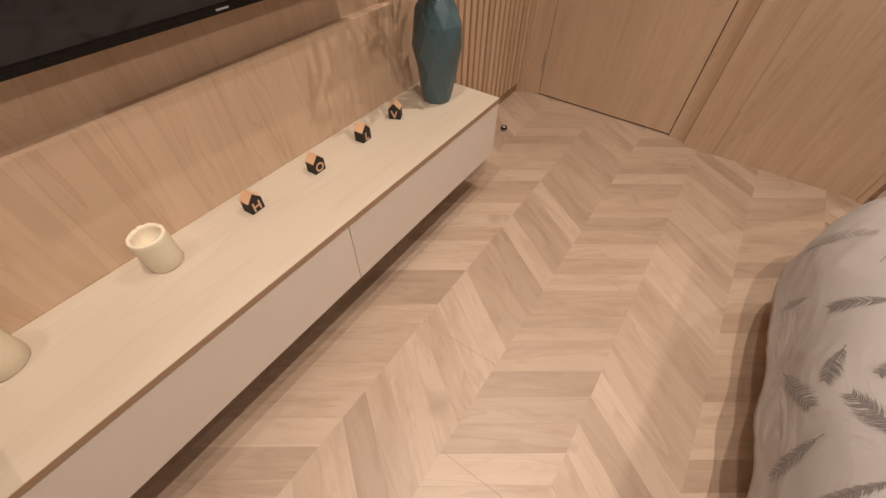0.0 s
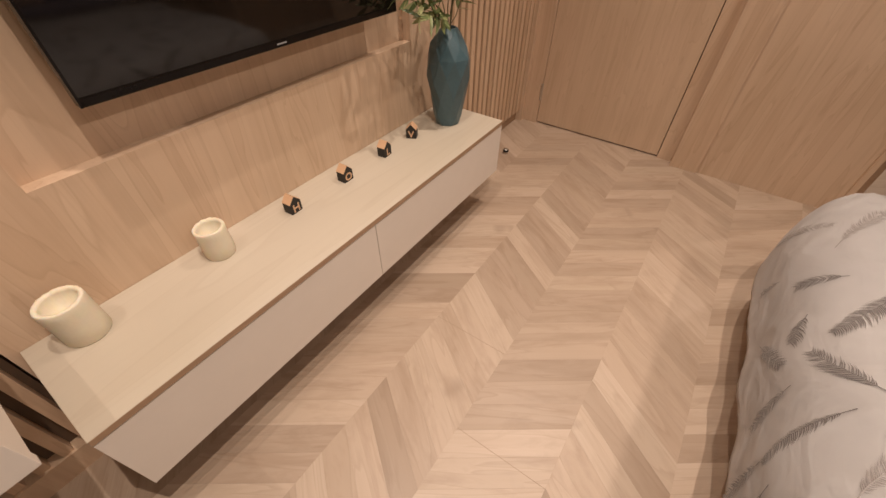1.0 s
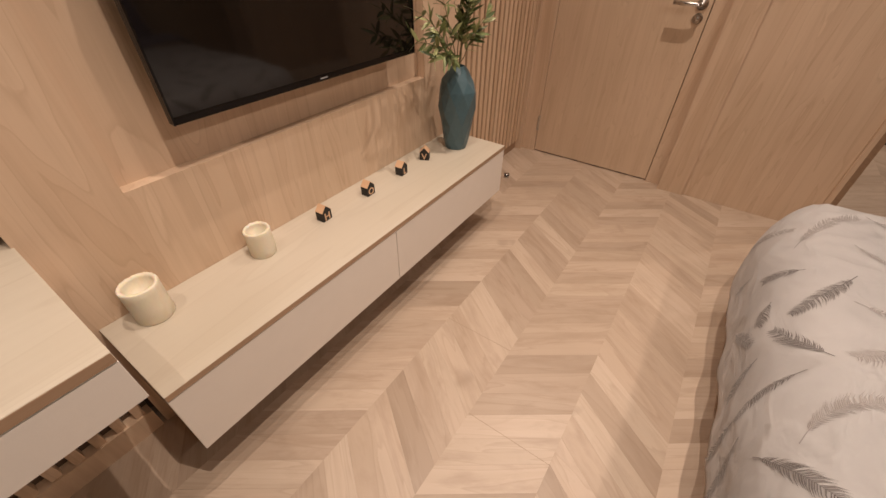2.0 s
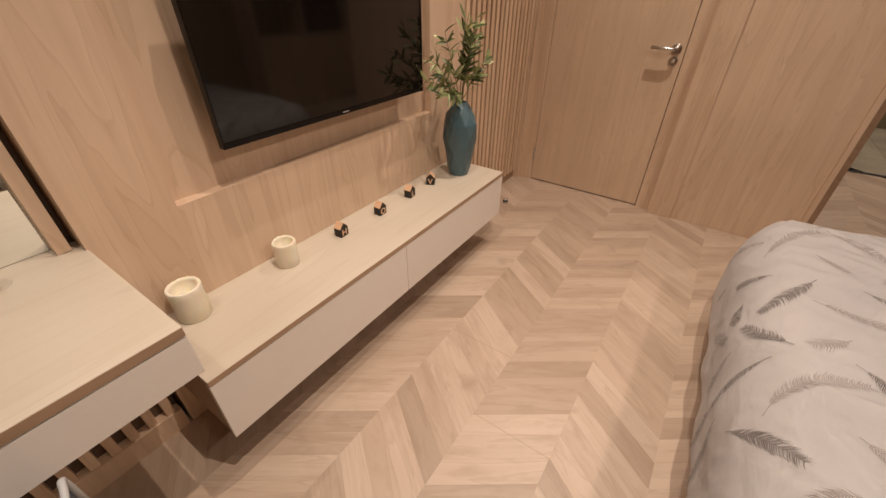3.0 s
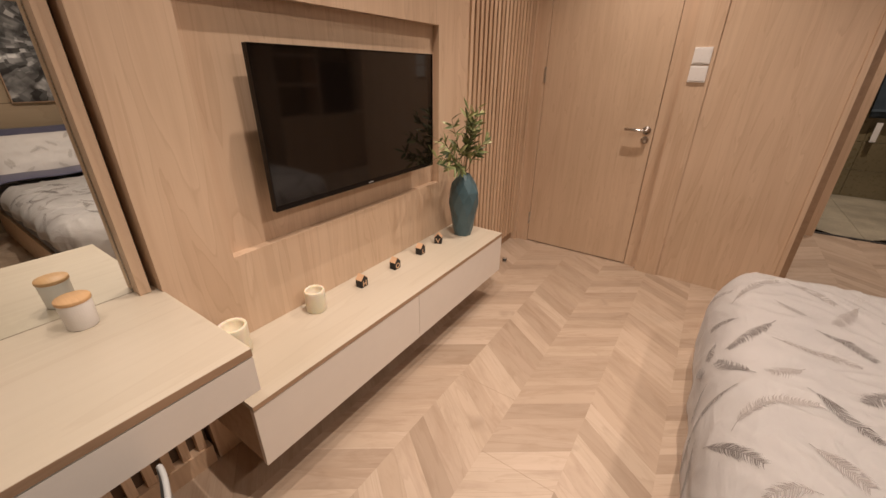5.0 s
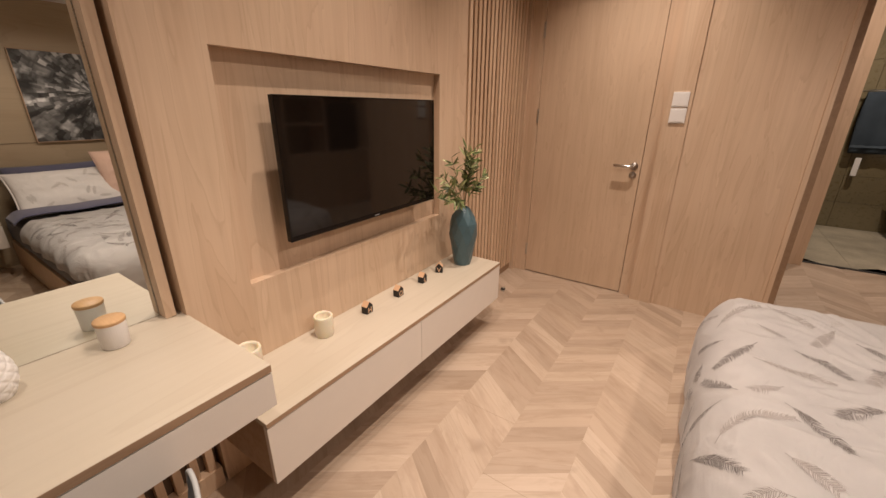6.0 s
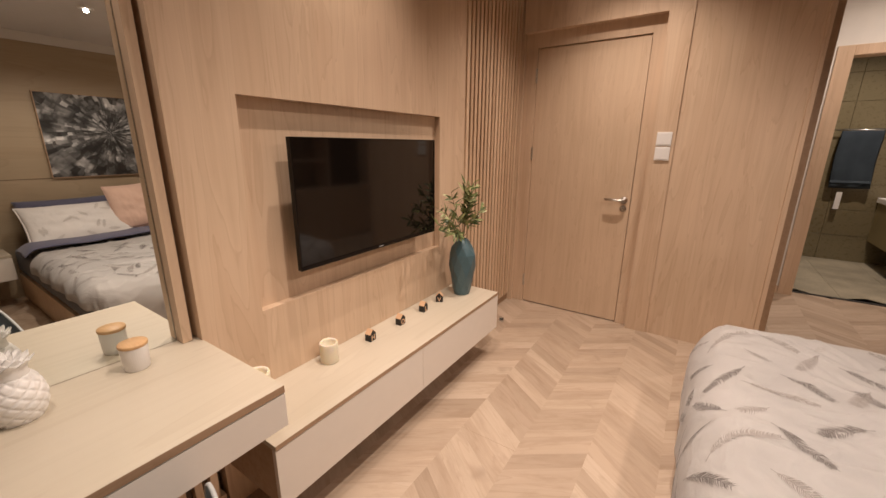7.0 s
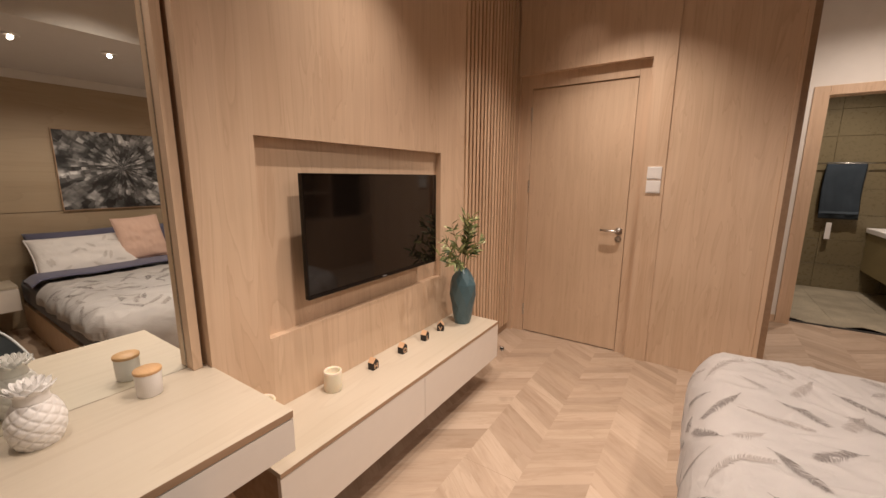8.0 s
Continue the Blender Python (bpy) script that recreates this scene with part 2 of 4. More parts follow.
def city_print_material():
    """A grey aerial print: blocks that burst from a point near the middle."""
    m, nodes, links, bsdf = material("city_print")
    vec = coords(nodes, links, (1, 1, 1), False)
    middle = nodes.new("ShaderNodeVectorMath")
    middle.operation = "SUBTRACT"
    middle.inputs[1].default_value = (0.0, 0.05, 0.4)
    links.new(vec, middle.inputs[0])
    axes = nodes.new("ShaderNodeSeparateXYZ")
    links.new(middle.outputs[0], axes.inputs[0])
    far = nodes.new("ShaderNodeVectorMath")
    far.operation = "LENGTH"
    links.new(middle.outputs[0], far.inputs[0])

    def sum_of(op, a, b):
        node = nodes.new("ShaderNodeMath")
        node.operation = op
        for slot, value in ((0, a), (1, b)):
            if isinstance(value, float):
                node.inputs[slot].default_value = value
            else:
                links.new(value, node.inputs[slot])
        return node.outputs[0]
    turn = sum_of("ARCTAN2", axes.outputs[2], axes.outputs[1])
    depth = sum_of("POWER", sum_of("ADD", far.outputs["Value"], 0.05), 0.6)

    def towers(around, outward, seed):
        """Blocks laid out by angle and distance: lit roofs and dark sides."""
        spot = nodes.new("ShaderNodeCombineXYZ")
        wander = sum_of("MULTIPLY", noise_node(nodes, links, vec, 6.0, 2), 0.9)
        links.new(sum_of("ADD", sum_of("MULTIPLY", turn, around), wander), spot.inputs[0])
        links.new(sum_of("MULTIPLY", depth, outward), spot.inputs[1])
        spot.inputs[2].default_value = seed
        v = nodes.new("ShaderNodeTexVoronoi")
        v.distance = "CHEBYCHEV"
        v.inputs["Scale"].default_value = 1.0
        v.inputs["Randomness"].default_value = 0.85
        links.new(spot.outputs[0], v.inputs["Vector"])
        roof = ramp(nodes, links, v.outputs["Color"], [(0.3, (0.03,) * 3), (0.5, (0.22,) * 3), (0.68, (0.6,) * 3), (0.8, (1.0,) * 3)])
        side = ramp(nodes, links, v.outputs["Distance"], [(0.3, (1.0,) * 3), (0.46, (0.25,) * 3)])
        return mixed(nodes, links, roof, side, 1.0, "MULTIPLY")
    big, small = towers(4.2, 9.5, 1.0), towers(9.0, 18.0, 4.0)
    city = mixed(nodes, links, big, small, 0.5)
    light = ramp(nodes, links, noise_node(nodes, links, vec, 5.0, 3), [(0.36, (0.12,) * 3), (0.58, (1.0,) * 3)])
    links.new(mixed(nodes, links, city, light, 1.0, "MULTIPLY"), bsdf.inputs["Base Color"])
    bsdf.inputs["Roughness"].default_value = 0.5
    return m


LEAF, MIRROR, SCREEN, CITY = leaf_material(), mirror_material(), screen_material(), city_print_material()


# ---- mesh helpers ----
def part(name, bm, mat, parent=None, label="", smooth=False):
    """Links a bmesh as one mesh object, under a thing or a part when a parent is given."""
    me = bpy.data.meshes.new(name)
    bm.to_mesh(me)
    bm.free()
    me.materials.append(mat)
    if smooth:
        me.polygons.foreach_set("use_smooth", [True] * len(me.polygons))
    ob = new(name, me)
    ob.parent = parent
    return tagged(ob, label)


def thing(name, label, category, loc=(0, 0, 0), turn=0.0, group="", kind=""):
    ob = new(name)
    ob.empty_display_size = 0.05
    ob.matrix_basis = pose(*loc, 0, 0, turn)
    return tagged(ob, label, category, group, kind)


def block(x0, x1, y0, y1, z0, z1, bevel=0.0, bm=None, seg=2):
    bm = bm or bmesh.new()
    vs = bmesh.ops.create_cube(bm, size=1.0, matrix=Matrix.Translation(((x0 + x1) / 2, (y0 + y1) / 2, (z0 + z1) / 2)) @ Matrix.Diagonal((x1 - x0, y1 - y0, z1 - z0, 1)))["verts"]
    if bevel:
        es = list({e for v in vs for e in v.link_edges})
        bmesh.ops.bevel(bm, geom=es, offset=bevel, segments=seg, affect="EDGES", profile=0.7)
    return bm


def lathe(profile, seg=48, bm=None, wobble=None):
    """Turns (radius, height) pairs round z."""
    bm = bm or bmesh.new()
    rings = []
    for r, z in profile:
        ring = []
        for i in range(seg):
            a = 2 * math.pi * i / seg
            k = wobble(a, z) if wobble else 1.0
            ring.append(bm.verts.new((r * k * math.cos(a), r * k * math.sin(a), z)))
        rings.append(ring)
    for lo, hi in zip(rings, rings[1:]):
        for i in range(seg):
            bm.faces.new((lo[i], lo[(i + 1) % seg], hi[(i + 1) % seg], hi[i]))
    for ring, flip in ((rings[0], True), (rings[-1], False)):
        if sum((v.co - ring[0].co).length for v in ring) > 1e-4:
            bm.faces.new(ring[::-1] if flip else ring)
    return bm


def tube(points, radius, seg=8, bm=None, end=None):
    """A round bar along points; tapers to the radius end."""
    bm = bm or bmesh.new()
    pts = [Vector(p) for p in points]
    rings = []
    for i, p in enumerate(pts):
        d = (pts[min(i + 1, len(pts) - 1)] - pts[max(i - 1, 0)]).normalized()
        side = d.orthogonal().normalized() if i == 0 else (rings[-1][1] - d * rings[-1][1].dot(d)).normalized()
        up = d.cross(side)
        r = radius + ((end if end is not None else radius) - radius) * i / (len(pts) - 1)
        rings.append(([bm.verts.new(p + (side * math.cos(2 * math.pi * k / seg) + up * math.sin(2 * math.pi * k / seg)) * r) for k in range(seg)], side))
    for (lo, _), (hi, _) in zip(rings, rings[1:]):
        for k in range(seg):
            bm.faces.new((lo[k], lo[(k + 1) % seg], hi[(k + 1) % seg], hi[k]))
    bm.faces.new(rings[0][0][::-1])
    bm.faces.new(rings[-1][0])
    return bm


def sheet(f, nu, nv, bm=None):
    """A grid of quads over f(u, v), u and v from 0 to 1."""
    bm = bm or bmesh.new()
    vs = [[bm.verts.new(f(i / nu, j / nv)) for j in range(nv + 1)] for i in range(nu + 1)]
    for i in range(nu):
        for j in range(nv):
            bm.faces.new((vs[i][j], vs[i + 1][j], vs[i + 1][j + 1], vs[i][j + 1]))
    return bm


def structure(name, bm, mat, label):
    return tagged(part(name, bm, mat), label, name.split("_")[0], kind="structure")


# ---- the shell of the room ----
TV_X, DOOR_Y, PANEL_Y, HEAD_X, BACK_Y = -1.10, 2.462, 2.40, 2.32, -2.1

structure("floor", block(-1.3, 2.6, -2.2, 4.02, -0.12, -0.004), SUBFLOOR, "oak chevron parquet floor laid in pale planks")

# media wall: a proud veneer panel with a shallow niche
NICHE = (0.166, 1.33, 0.721, 1.474)
bm = block(TV_X - 0.2, TV_X - 0.037, -0.047, 1.607, 0, CEILING)
wall_west = structure("wall_west", bm, VENEER, "oak veneer media wall with a shallow recess behind the television")
for lo_y, hi_y, lo_z, hi_z in ((-0.047, NICHE[0], 0, CEILING), (NICHE[1], 1.607, 0, CEILING), (NICHE[0], NICHE[1], 0, NICHE[2]), (NICHE[0], NICHE[1], NICHE[3], CEILING)):
    part("panel", block(TV_X - 0.037, TV_X, lo_y, hi_y, lo_z, hi_z), VENEER, wall_west)

# slatted wall beside it
bm = block(TV_X - 0.2, TV_X - 0.045, 1.607, 2.62, 0, CEILING)
wall_slats = structure("wall_slatted", bm, VENEER, "oak slatted wall panel beside the door")
slat_mesh = None
SLATS = 17
for i in range(SLATS):
    y = 1.622 + i * (2.43 - 1.622) / (SLATS - 1)
    if slat_mesh is None:
        ob = part("slat", block(-0.045, 0.0, -0.0155, 0.0155, 0.07, CEILING, 0.003), SLAT_OAK, wall_slats)
        slat_mesh = ob.data
    else:
        ob = new("slat", slat_mesh)
        ob.parent = wall_slats
    ob.location = (TV_X + 0.012, y, 0)
part("toe_board", block(TV_X - 0.045, TV_X - 0.012, 1.607, 2.45, 0, 0.068), EDGE_OAK, wall_slats)

# vanity side of the same wall: slats under the desk, mirror above it
structure("wall_vanity", block(-1.4, -1.19, BACK_Y, -0.058, 0, CEILING), VENEER, "oak veneer wall behind the dressing table")
# backing coloured dark to stand for the shade between the slats
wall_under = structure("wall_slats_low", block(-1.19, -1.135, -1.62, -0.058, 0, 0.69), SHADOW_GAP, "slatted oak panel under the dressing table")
low_slat = None
for i in range(30):
    y = -0.085 - i * 0.051
    if low_slat is None:
        ob = part("slat", block(-0.03, 0.0, -0.0125, 0.0125, 0.08, 0.66, 0.002), SLAT_OAK, wall_under)
        low_slat = ob.data
    else:
        ob = new("slat", low_slat)
        ob.parent = wall_under
    ob.location = (-1.105, y, 0)
part("base_rail", block(-1.135, -1.098, -1.62, -0.058, 0, 0.08), SLAT_OAK, wall_under)

# door wall
DOOR_L, DOOR_R, DOOR_T = -0.978, -0.2155, 2.021
CAS_L, CAS_R, CAS_T = -1.07, -0.137, 2.122
bm = block(-1.3, CAS_L, PANEL_Y + 0.02, PANEL_Y + 0.25, 0, CEILING)
block(CAS_L, CAS_R, PANEL_Y, PANEL_Y + 0.25, CAS_T, CEILING, bm=bm)
block(CAS_R, 0.0, PANEL_Y, PANEL_Y + 0.25, 0, CEILING, bm=bm)
block(0.0, 0.5995, PANEL_Y + 0.012, PANEL_Y + 0.25, 0, CEILING, bm=bm)
wall_north = structure("wall_north", bm, VENEER, "oak veneer wall round the bedroom door")
part("corner_trim", block(0.5998, 0.625, PANEL_Y, PANEL_Y + 0.2, 0, CEILING, 0.003), VENEER, wall_north)
# same oak as the wall, with its shade put into a darker brown
part("end_board", block(0.626, 0.664, PANEL_Y + 0.05, PANEL_Y + 0.25, 0, CEILING, 0.003), EDGE_OAK, wall_north, "oak end board, darkened for the shade it stands in")

door = thing("door_1", "closed oak veneer bedroom door with a steel lever handle", "door", (0, 0, 0), kind="structure")
leaf = part("door_leaf", block(DOOR_L + 0.003, DOOR_R - 0.004, DOOR_Y, DOOR_Y + 0.04, 0.008, DOOR_T - 0.005, 0.0015), DOOR_OAK, door)
bm = block(CAS_L, DOOR_L, PANEL_Y + 0.052, DOOR_Y + 0.1, 0, CAS_T, 0.002)
part("jamb", bm, VENEER, door)
part("jamb", block(DOOR_R, CAS_R, PANEL_Y + 0.052, DOOR_Y + 0.1, 0, CAS_T, 0.002), VENEER, door)
part("head_jamb", block(DOOR_L, DOOR_R, PANEL_Y + 0.052, DOOR_Y + 0.1, DOOR_T, CAS_T, 0.002), VENEER, door)
# fills the opening behind the leaf, dark for the shade in its gaps
part("door_stop", block(DOOR_L, DOOR_R, DOOR_Y + 0.041, DOOR_Y + 0.1, 0, DOOR_T, 0.0), SHADOW_GAP, door)
handle = part("door_handle", lathe([(0.0, 0), (0.025, 0), (0.025, 0.006), (0.011, 0.008), (0.010, 0.045), (0.0, 0.046)], 32), SATIN_STEEL, leaf, "satin steel lever handle", True)
handle.matrix_basis = pose(-0.262, DOOR_Y, 0.945, 90)
lever = part("lever", tube([(-0.262, DOOR_Y - 0.04, 0.945), (-0.28, DOOR_Y - 0.047, 0.945), (-0.31, DOOR_Y - 0.049, 0.946), (-0.385, DOOR_Y - 0.049, 0.949)], 0.0095, 16), SATIN_STEEL, leaf, "", True)
lock = part("lock_rose", lathe([(0.0, 0), (0.023, 0), (0.023, 0.005), (0.012, 0.008), (0.010, 0.022), (0.0, 0.022)], 32), SATIN_STEEL, leaf, "satin steel lock rose with a turn", True)
lock.matrix_basis = pose(-0.262, DOOR_Y, 0.885, 90)
for z in (0.2, 1.26, 1.83):
    hinge = part("hinge", tube([(DOOR_L - 0.001, DOOR_Y - 0.006, z - 0.05), (DOOR_L - 0.001, DOOR_Y - 0.006, z + 0.05)], 0.0085, 12), SATIN_STEEL, door)

# light switches
for z, name in ((1.325, "upper"), (1.232, "lower")):
    sw = thing("light_switch", "white plastic light switch plate on the oak wall", "switch", (-0.062, PANEL_Y, z), group="switches by the door")
    part("plate", block(-0.0435, 0.0435, -0.009, 0.0, 0.0, 0.086, 0.003), PLASTIC, sw)
    part("rocker", block(-0.036, 0.036, -0.0112, -0.008, 0.008, 0.078, 0.0012), PLASTIC, sw)

# passage, bathroom opening, head wall and the rest of the enclosure
BATH_Y = 4.0
bm = block(0.4, 0.66, PANEL_Y + 0.251, BATH_Y, 0, CEILING)
structure("wall_passage", bm, WHITE_WALL, "white painted passage wall")
bm = block(0.3, 0.929, BATH_Y, BATH_Y + 0.12, 0, CEILING)
block(0.929, 1.87, BATH_Y, BATH_Y + 0.12, 2.10, CEILING, bm=bm)
block(1.87, 2.6, BATH_Y, BATH_Y + 0.12, 0, CEILING, bm=bm)
wall_bath = structure("wall_bath", bm, WHITE_WALL, "white painted wall round the bathroom opening")
trim = thing("door_2", "oak door frame of the open bathroom", "door frame", kind="structure")
part("jamb", block(0.93, 1.032, BATH_Y - 0.014, BATH_Y + 0.14, 0, 2.1, 0.002), VENEER, trim)
part("jamb", block(1.765, 1.869, BATH_Y - 0.014, BATH_Y + 0.14, 0, 2.1, 0.002), VENEER, trim)
part("head_jamb", block(1.033, 1.764, BATH_Y - 0.014, BATH_Y + 0.14, 2.025, 2.1, 0.002), VENEER, trim)
part("threshold", block(1.033, 1.764, BATH_Y + 0.1, BATH_Y + 0.14, -0.003, 0.006, 0.002), CHARCOAL, trim, "dark threshold strip")
for z in (1.2, 1.75):
    part("hinge", block(1.0325, 1.038, BATH_Y + 0.02, BATH_Y + 0.05, z, z + 0.1), SATIN_STEEL, trim)
structure("baseboard_passage", block(0.665, 0.928, BATH_Y - 0.012, BATH_Y - 0.001, 0, 0.07, 0.002), VENEER, "low oak skirting in the passage")

structure("wall_east", block(HEAD_X, HEAD_X + 0.2, BACK_Y, BATH_Y, 0, CEILING), HEAD_OAK, "oak panelled wall behind the bed head")
# the joint's shade, drawn as a thin dark strip
structure("trim_head_joint", block(HEAD_X - 0.0025, HEAD_X - 0.0005, BACK_Y, 2.4, 1.008, 1.0125), SHADOW_GAP, "thin dark joint between the oak head panels")
# south wall is unseen and made up; its dark oak cuts bounced light
structure("wall_south", block(-1.4, HEAD_X + 0.2, BACK_Y - 0.2, BACK_Y, 0, CEILING), HEAD_OAK, "unseen dark wall added to close the bedroom")
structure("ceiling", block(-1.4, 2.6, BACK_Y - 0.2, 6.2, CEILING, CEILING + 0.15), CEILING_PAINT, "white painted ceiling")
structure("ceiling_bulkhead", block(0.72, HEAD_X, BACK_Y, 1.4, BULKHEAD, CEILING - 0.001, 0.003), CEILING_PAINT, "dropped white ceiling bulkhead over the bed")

structure("trim_cornice", block(HEAD_X - 0.016, HEAD_X - 0.001, BACK_Y, 1.39, 2.125, BULKHEAD - 0.001, 0.002), CEILING_PAINT, "thin white cornice along the bed wall")
# the added, unseen lamps get a ring and lens like the rest
for x, y, z, *_ in DOWNLIGHTS:
    lamp = thing("downlight", "small round recessed ceiling downlight, lit", "ceiling light", (x, y, z - 0.012), group="recessed downlights")
    part("trim_ring", lathe([(0.034, 0.0115), (0.045, 0.0115), (0.045, 0.004), (0.034, 0.001), (0.034, 0.0115)], 40), PLASTIC, lamp, "", True)
    part("lens", lathe([(0.0, 0.0105), (0.033, 0.0105), (0.033, 0.0112), (0.0, 0.0112)], 40), GLOW, lamp, "glowing lens")

# bathroom beyond
BY = 5.84
floor_bath = structure("floor_bath", block(0.8, 2.5, BATH_Y + 0.141, BY + 0.1, -0.1, -0.004), FLOOR_GROUT, "beige stone-look bathroom floor tiles")
for i in range(3):
    for j in range(3):
        part("tile", block(0.952 + i * 0.45, 1.4 + i * 0.45, 4.146 + j * 0.6, 4.743 + j * 0.6, -0.01, 0.0, 0.0015, seg=1), FLOOR_TILE, floor_bath)
wall_tiled = structure("wall_tiled", block(0.8, 2.5, BY + 0.008, BY + 0.15, 0, CEILING), GROUT, "olive tiled bathroom wall")
for i in range(3):
    for j in range(8):
        part("tile", block(0.9 + i * 0.6, 1.497 + i * 0.6, BY - 0.004, BY + 0.008, j * 0.305, j * 0.305 + 0.302, 0.0015, seg=1), WALL_TILE, wall_tiled)
structure("wall_bath_left", block(0.75, 0.9, BATH_Y + 0.141, BY, 0, CEILING), WALL_TILE, "olive tiled side wall of the bathroom")
structure("wall_bath_right", block(2.4, 2.55, BATH_Y + 0.141, BY, 0, CEILING), WALL_TILE, "olive tiled side wall of the bathroom")


# ---- media cabinet and what stands on it ----
CAB = (-0.782, -0.028, 1.526, 0.185, 0.426)     # front x, ends y, underside, top
cabinet = thing("media_cabinet", "long wall-hung white cabinet with a pale oak top", "cabinet", (TV_X, CAB[1], CAB[3]))
fx, ln, ht = CAB[0] - TV_X, CAB[2] - CAB[1], CAB[4] - CAB[3]
part("top", block(0.001, fx, 0, ln, ht - 0.018, ht, 0.0012), TOP_OAK, cabinet, "pale oak top board")
part("edge_band", block(fx + 0.0002, fx + 0.001, 0.001, ln - 0.001, ht - 0.017, ht - 0.001), EDGE_OAK, cabinet)
part("body", block(0.001, fx - 0.02, 0.002, ln - 0.002, 0.002, ht - 0.0185, 0.001), EDGE_OAK, cabinet, "oak carcass")
joint = 0.731 - CAB[1]
for a, b in ((0.0, joint - 0.0012), (joint + 0.0012, ln)):
    part("drawer_front", block(fx - 0.0195, fx - 0.001, a, b, 0, ht - 0.021, 0.0012), WHITE_LACQUER, cabinet, "flat white drawer front")
part("end_panel", block(0.001, fx - 0.02, ln - 0.0015, ln, 0.0, ht - 0.019), WHITE_LACQUER, cabinet)
TOP = CAB[4]

television = thing("television", "thin black flat television, switched off, on the wall", "television", (TV_X - 0.036, 0.75, 0.848))
hw, th = 0.443, 0.498
part("back_shell", block(0.0, 0.072, -0.36, 0.36, 0.06, 0.44, 0.01), BLACK_SHELL, television)
part("body", block(0.072, 0.09, -hw, hw, 0.0, th, 0.003), BLACK_SHELL, television)
bm = block(0.09, 0.096, -hw, -hw + 0.005, 0, th)
block(0.09, 0.096, hw - 0.005, hw, 0, th, bm=bm)
block(0.09, 0.096, -hw + 0.005, hw - 0.005, th - 0.005, th, bm=bm)
block(0.09, 0.097, -hw + 0.005, hw - 0.005, 0, 0.017, 0.003, bm=bm)
part("bezel", bm, BLACK_SHELL, television, "glossy black bezel")
part("screen", block(0.09, 0.0935, -hw + 0.005, hw - 0.005, 0.017, th - 0.005), SCREEN, television, "dark glossy screen")
part("maker_mark", block(0.0972, 0.0976, -0.014, 0.014, 0.0065, 0.0100), SILVER_PRINT, television, "small silver mark")


def vase():
    """Teal vase cut in uneven facets, with a narrow dark mouth."""
    ob = thing("vase", "tall teal faceted ceramic vase holding olive branches", "vase", (-0.968, 1.388, TOP))
    rnd = random.Random(5)
    levels = [(0.050, 0.0), (0.060, 0.04), (0.074, 0.115), (0.085, 0.185), (0.083, 0.245), (0.066, 0.30), (0.043, 0.335), (0.029, 0.35)]
    bm, rings, seg = bmesh.new(), [], 9
    for k, (r, z) in enumerate(levels):
        ring = []
        for i in range(seg):
            a = 2 * math.pi * (i + 0.5 * (k % 2)) / seg
            rr = r * (1 + rnd.uniform(-0.05, 0.05) * (0 < k < len(levels) - 1))
            zz = z + rnd.uniform(-0.014, 0.014) * (1 < k < len(levels) - 2)
            ring.append(bm.verts.new((rr * math.cos(a), rr * math.sin(a), zz)))
        rings.append(ring)
    for k, (lo, hi) in enumerate(zip(rings, rings[1:])):
        for i in range(seg):
            j = (i + 1) % seg
            if k % 2 == 0:
                bm.faces.new((lo[i], lo[j], hi[i])), bm.faces.new((lo[j], hi[j], hi[i]))
            else:
                bm.faces.new((lo[i], lo[j], hi[j])), bm.faces.new((lo[i], hi[j], hi[i]))
    bm.faces.new(rings[0][::-1])
    inner = [bm.verts.new((v.co.x * 0.82, v.co.y * 0.82, 0.35)) for v in rings[-1]]
    deep = [bm.verts.new((v.co.x * 0.8, v.co.y * 0.8, 0.27)) for v in rings[-1]]
    for a, b in ((rings[-1], inner), (inner, deep)):
        for i in range(seg):
            bm.faces.new((a[i], a[(i + 1) % seg], b[(i + 1) % seg], b[i]))
    bmesh.ops.bevel(bm, geom=[e for e in bm.edges], offset=0.0016, segments=1, affect="EDGES")
    part("body", bm, TEAL, ob)
    # near-black disc that stands for the shade down the mouth
    part("inside", lathe([(0.0, 0.26), (0.027, 0.26), (0.026, 0.262), (0.0, 0.262)], 9), DARK_HOLE, ob)
    return ob


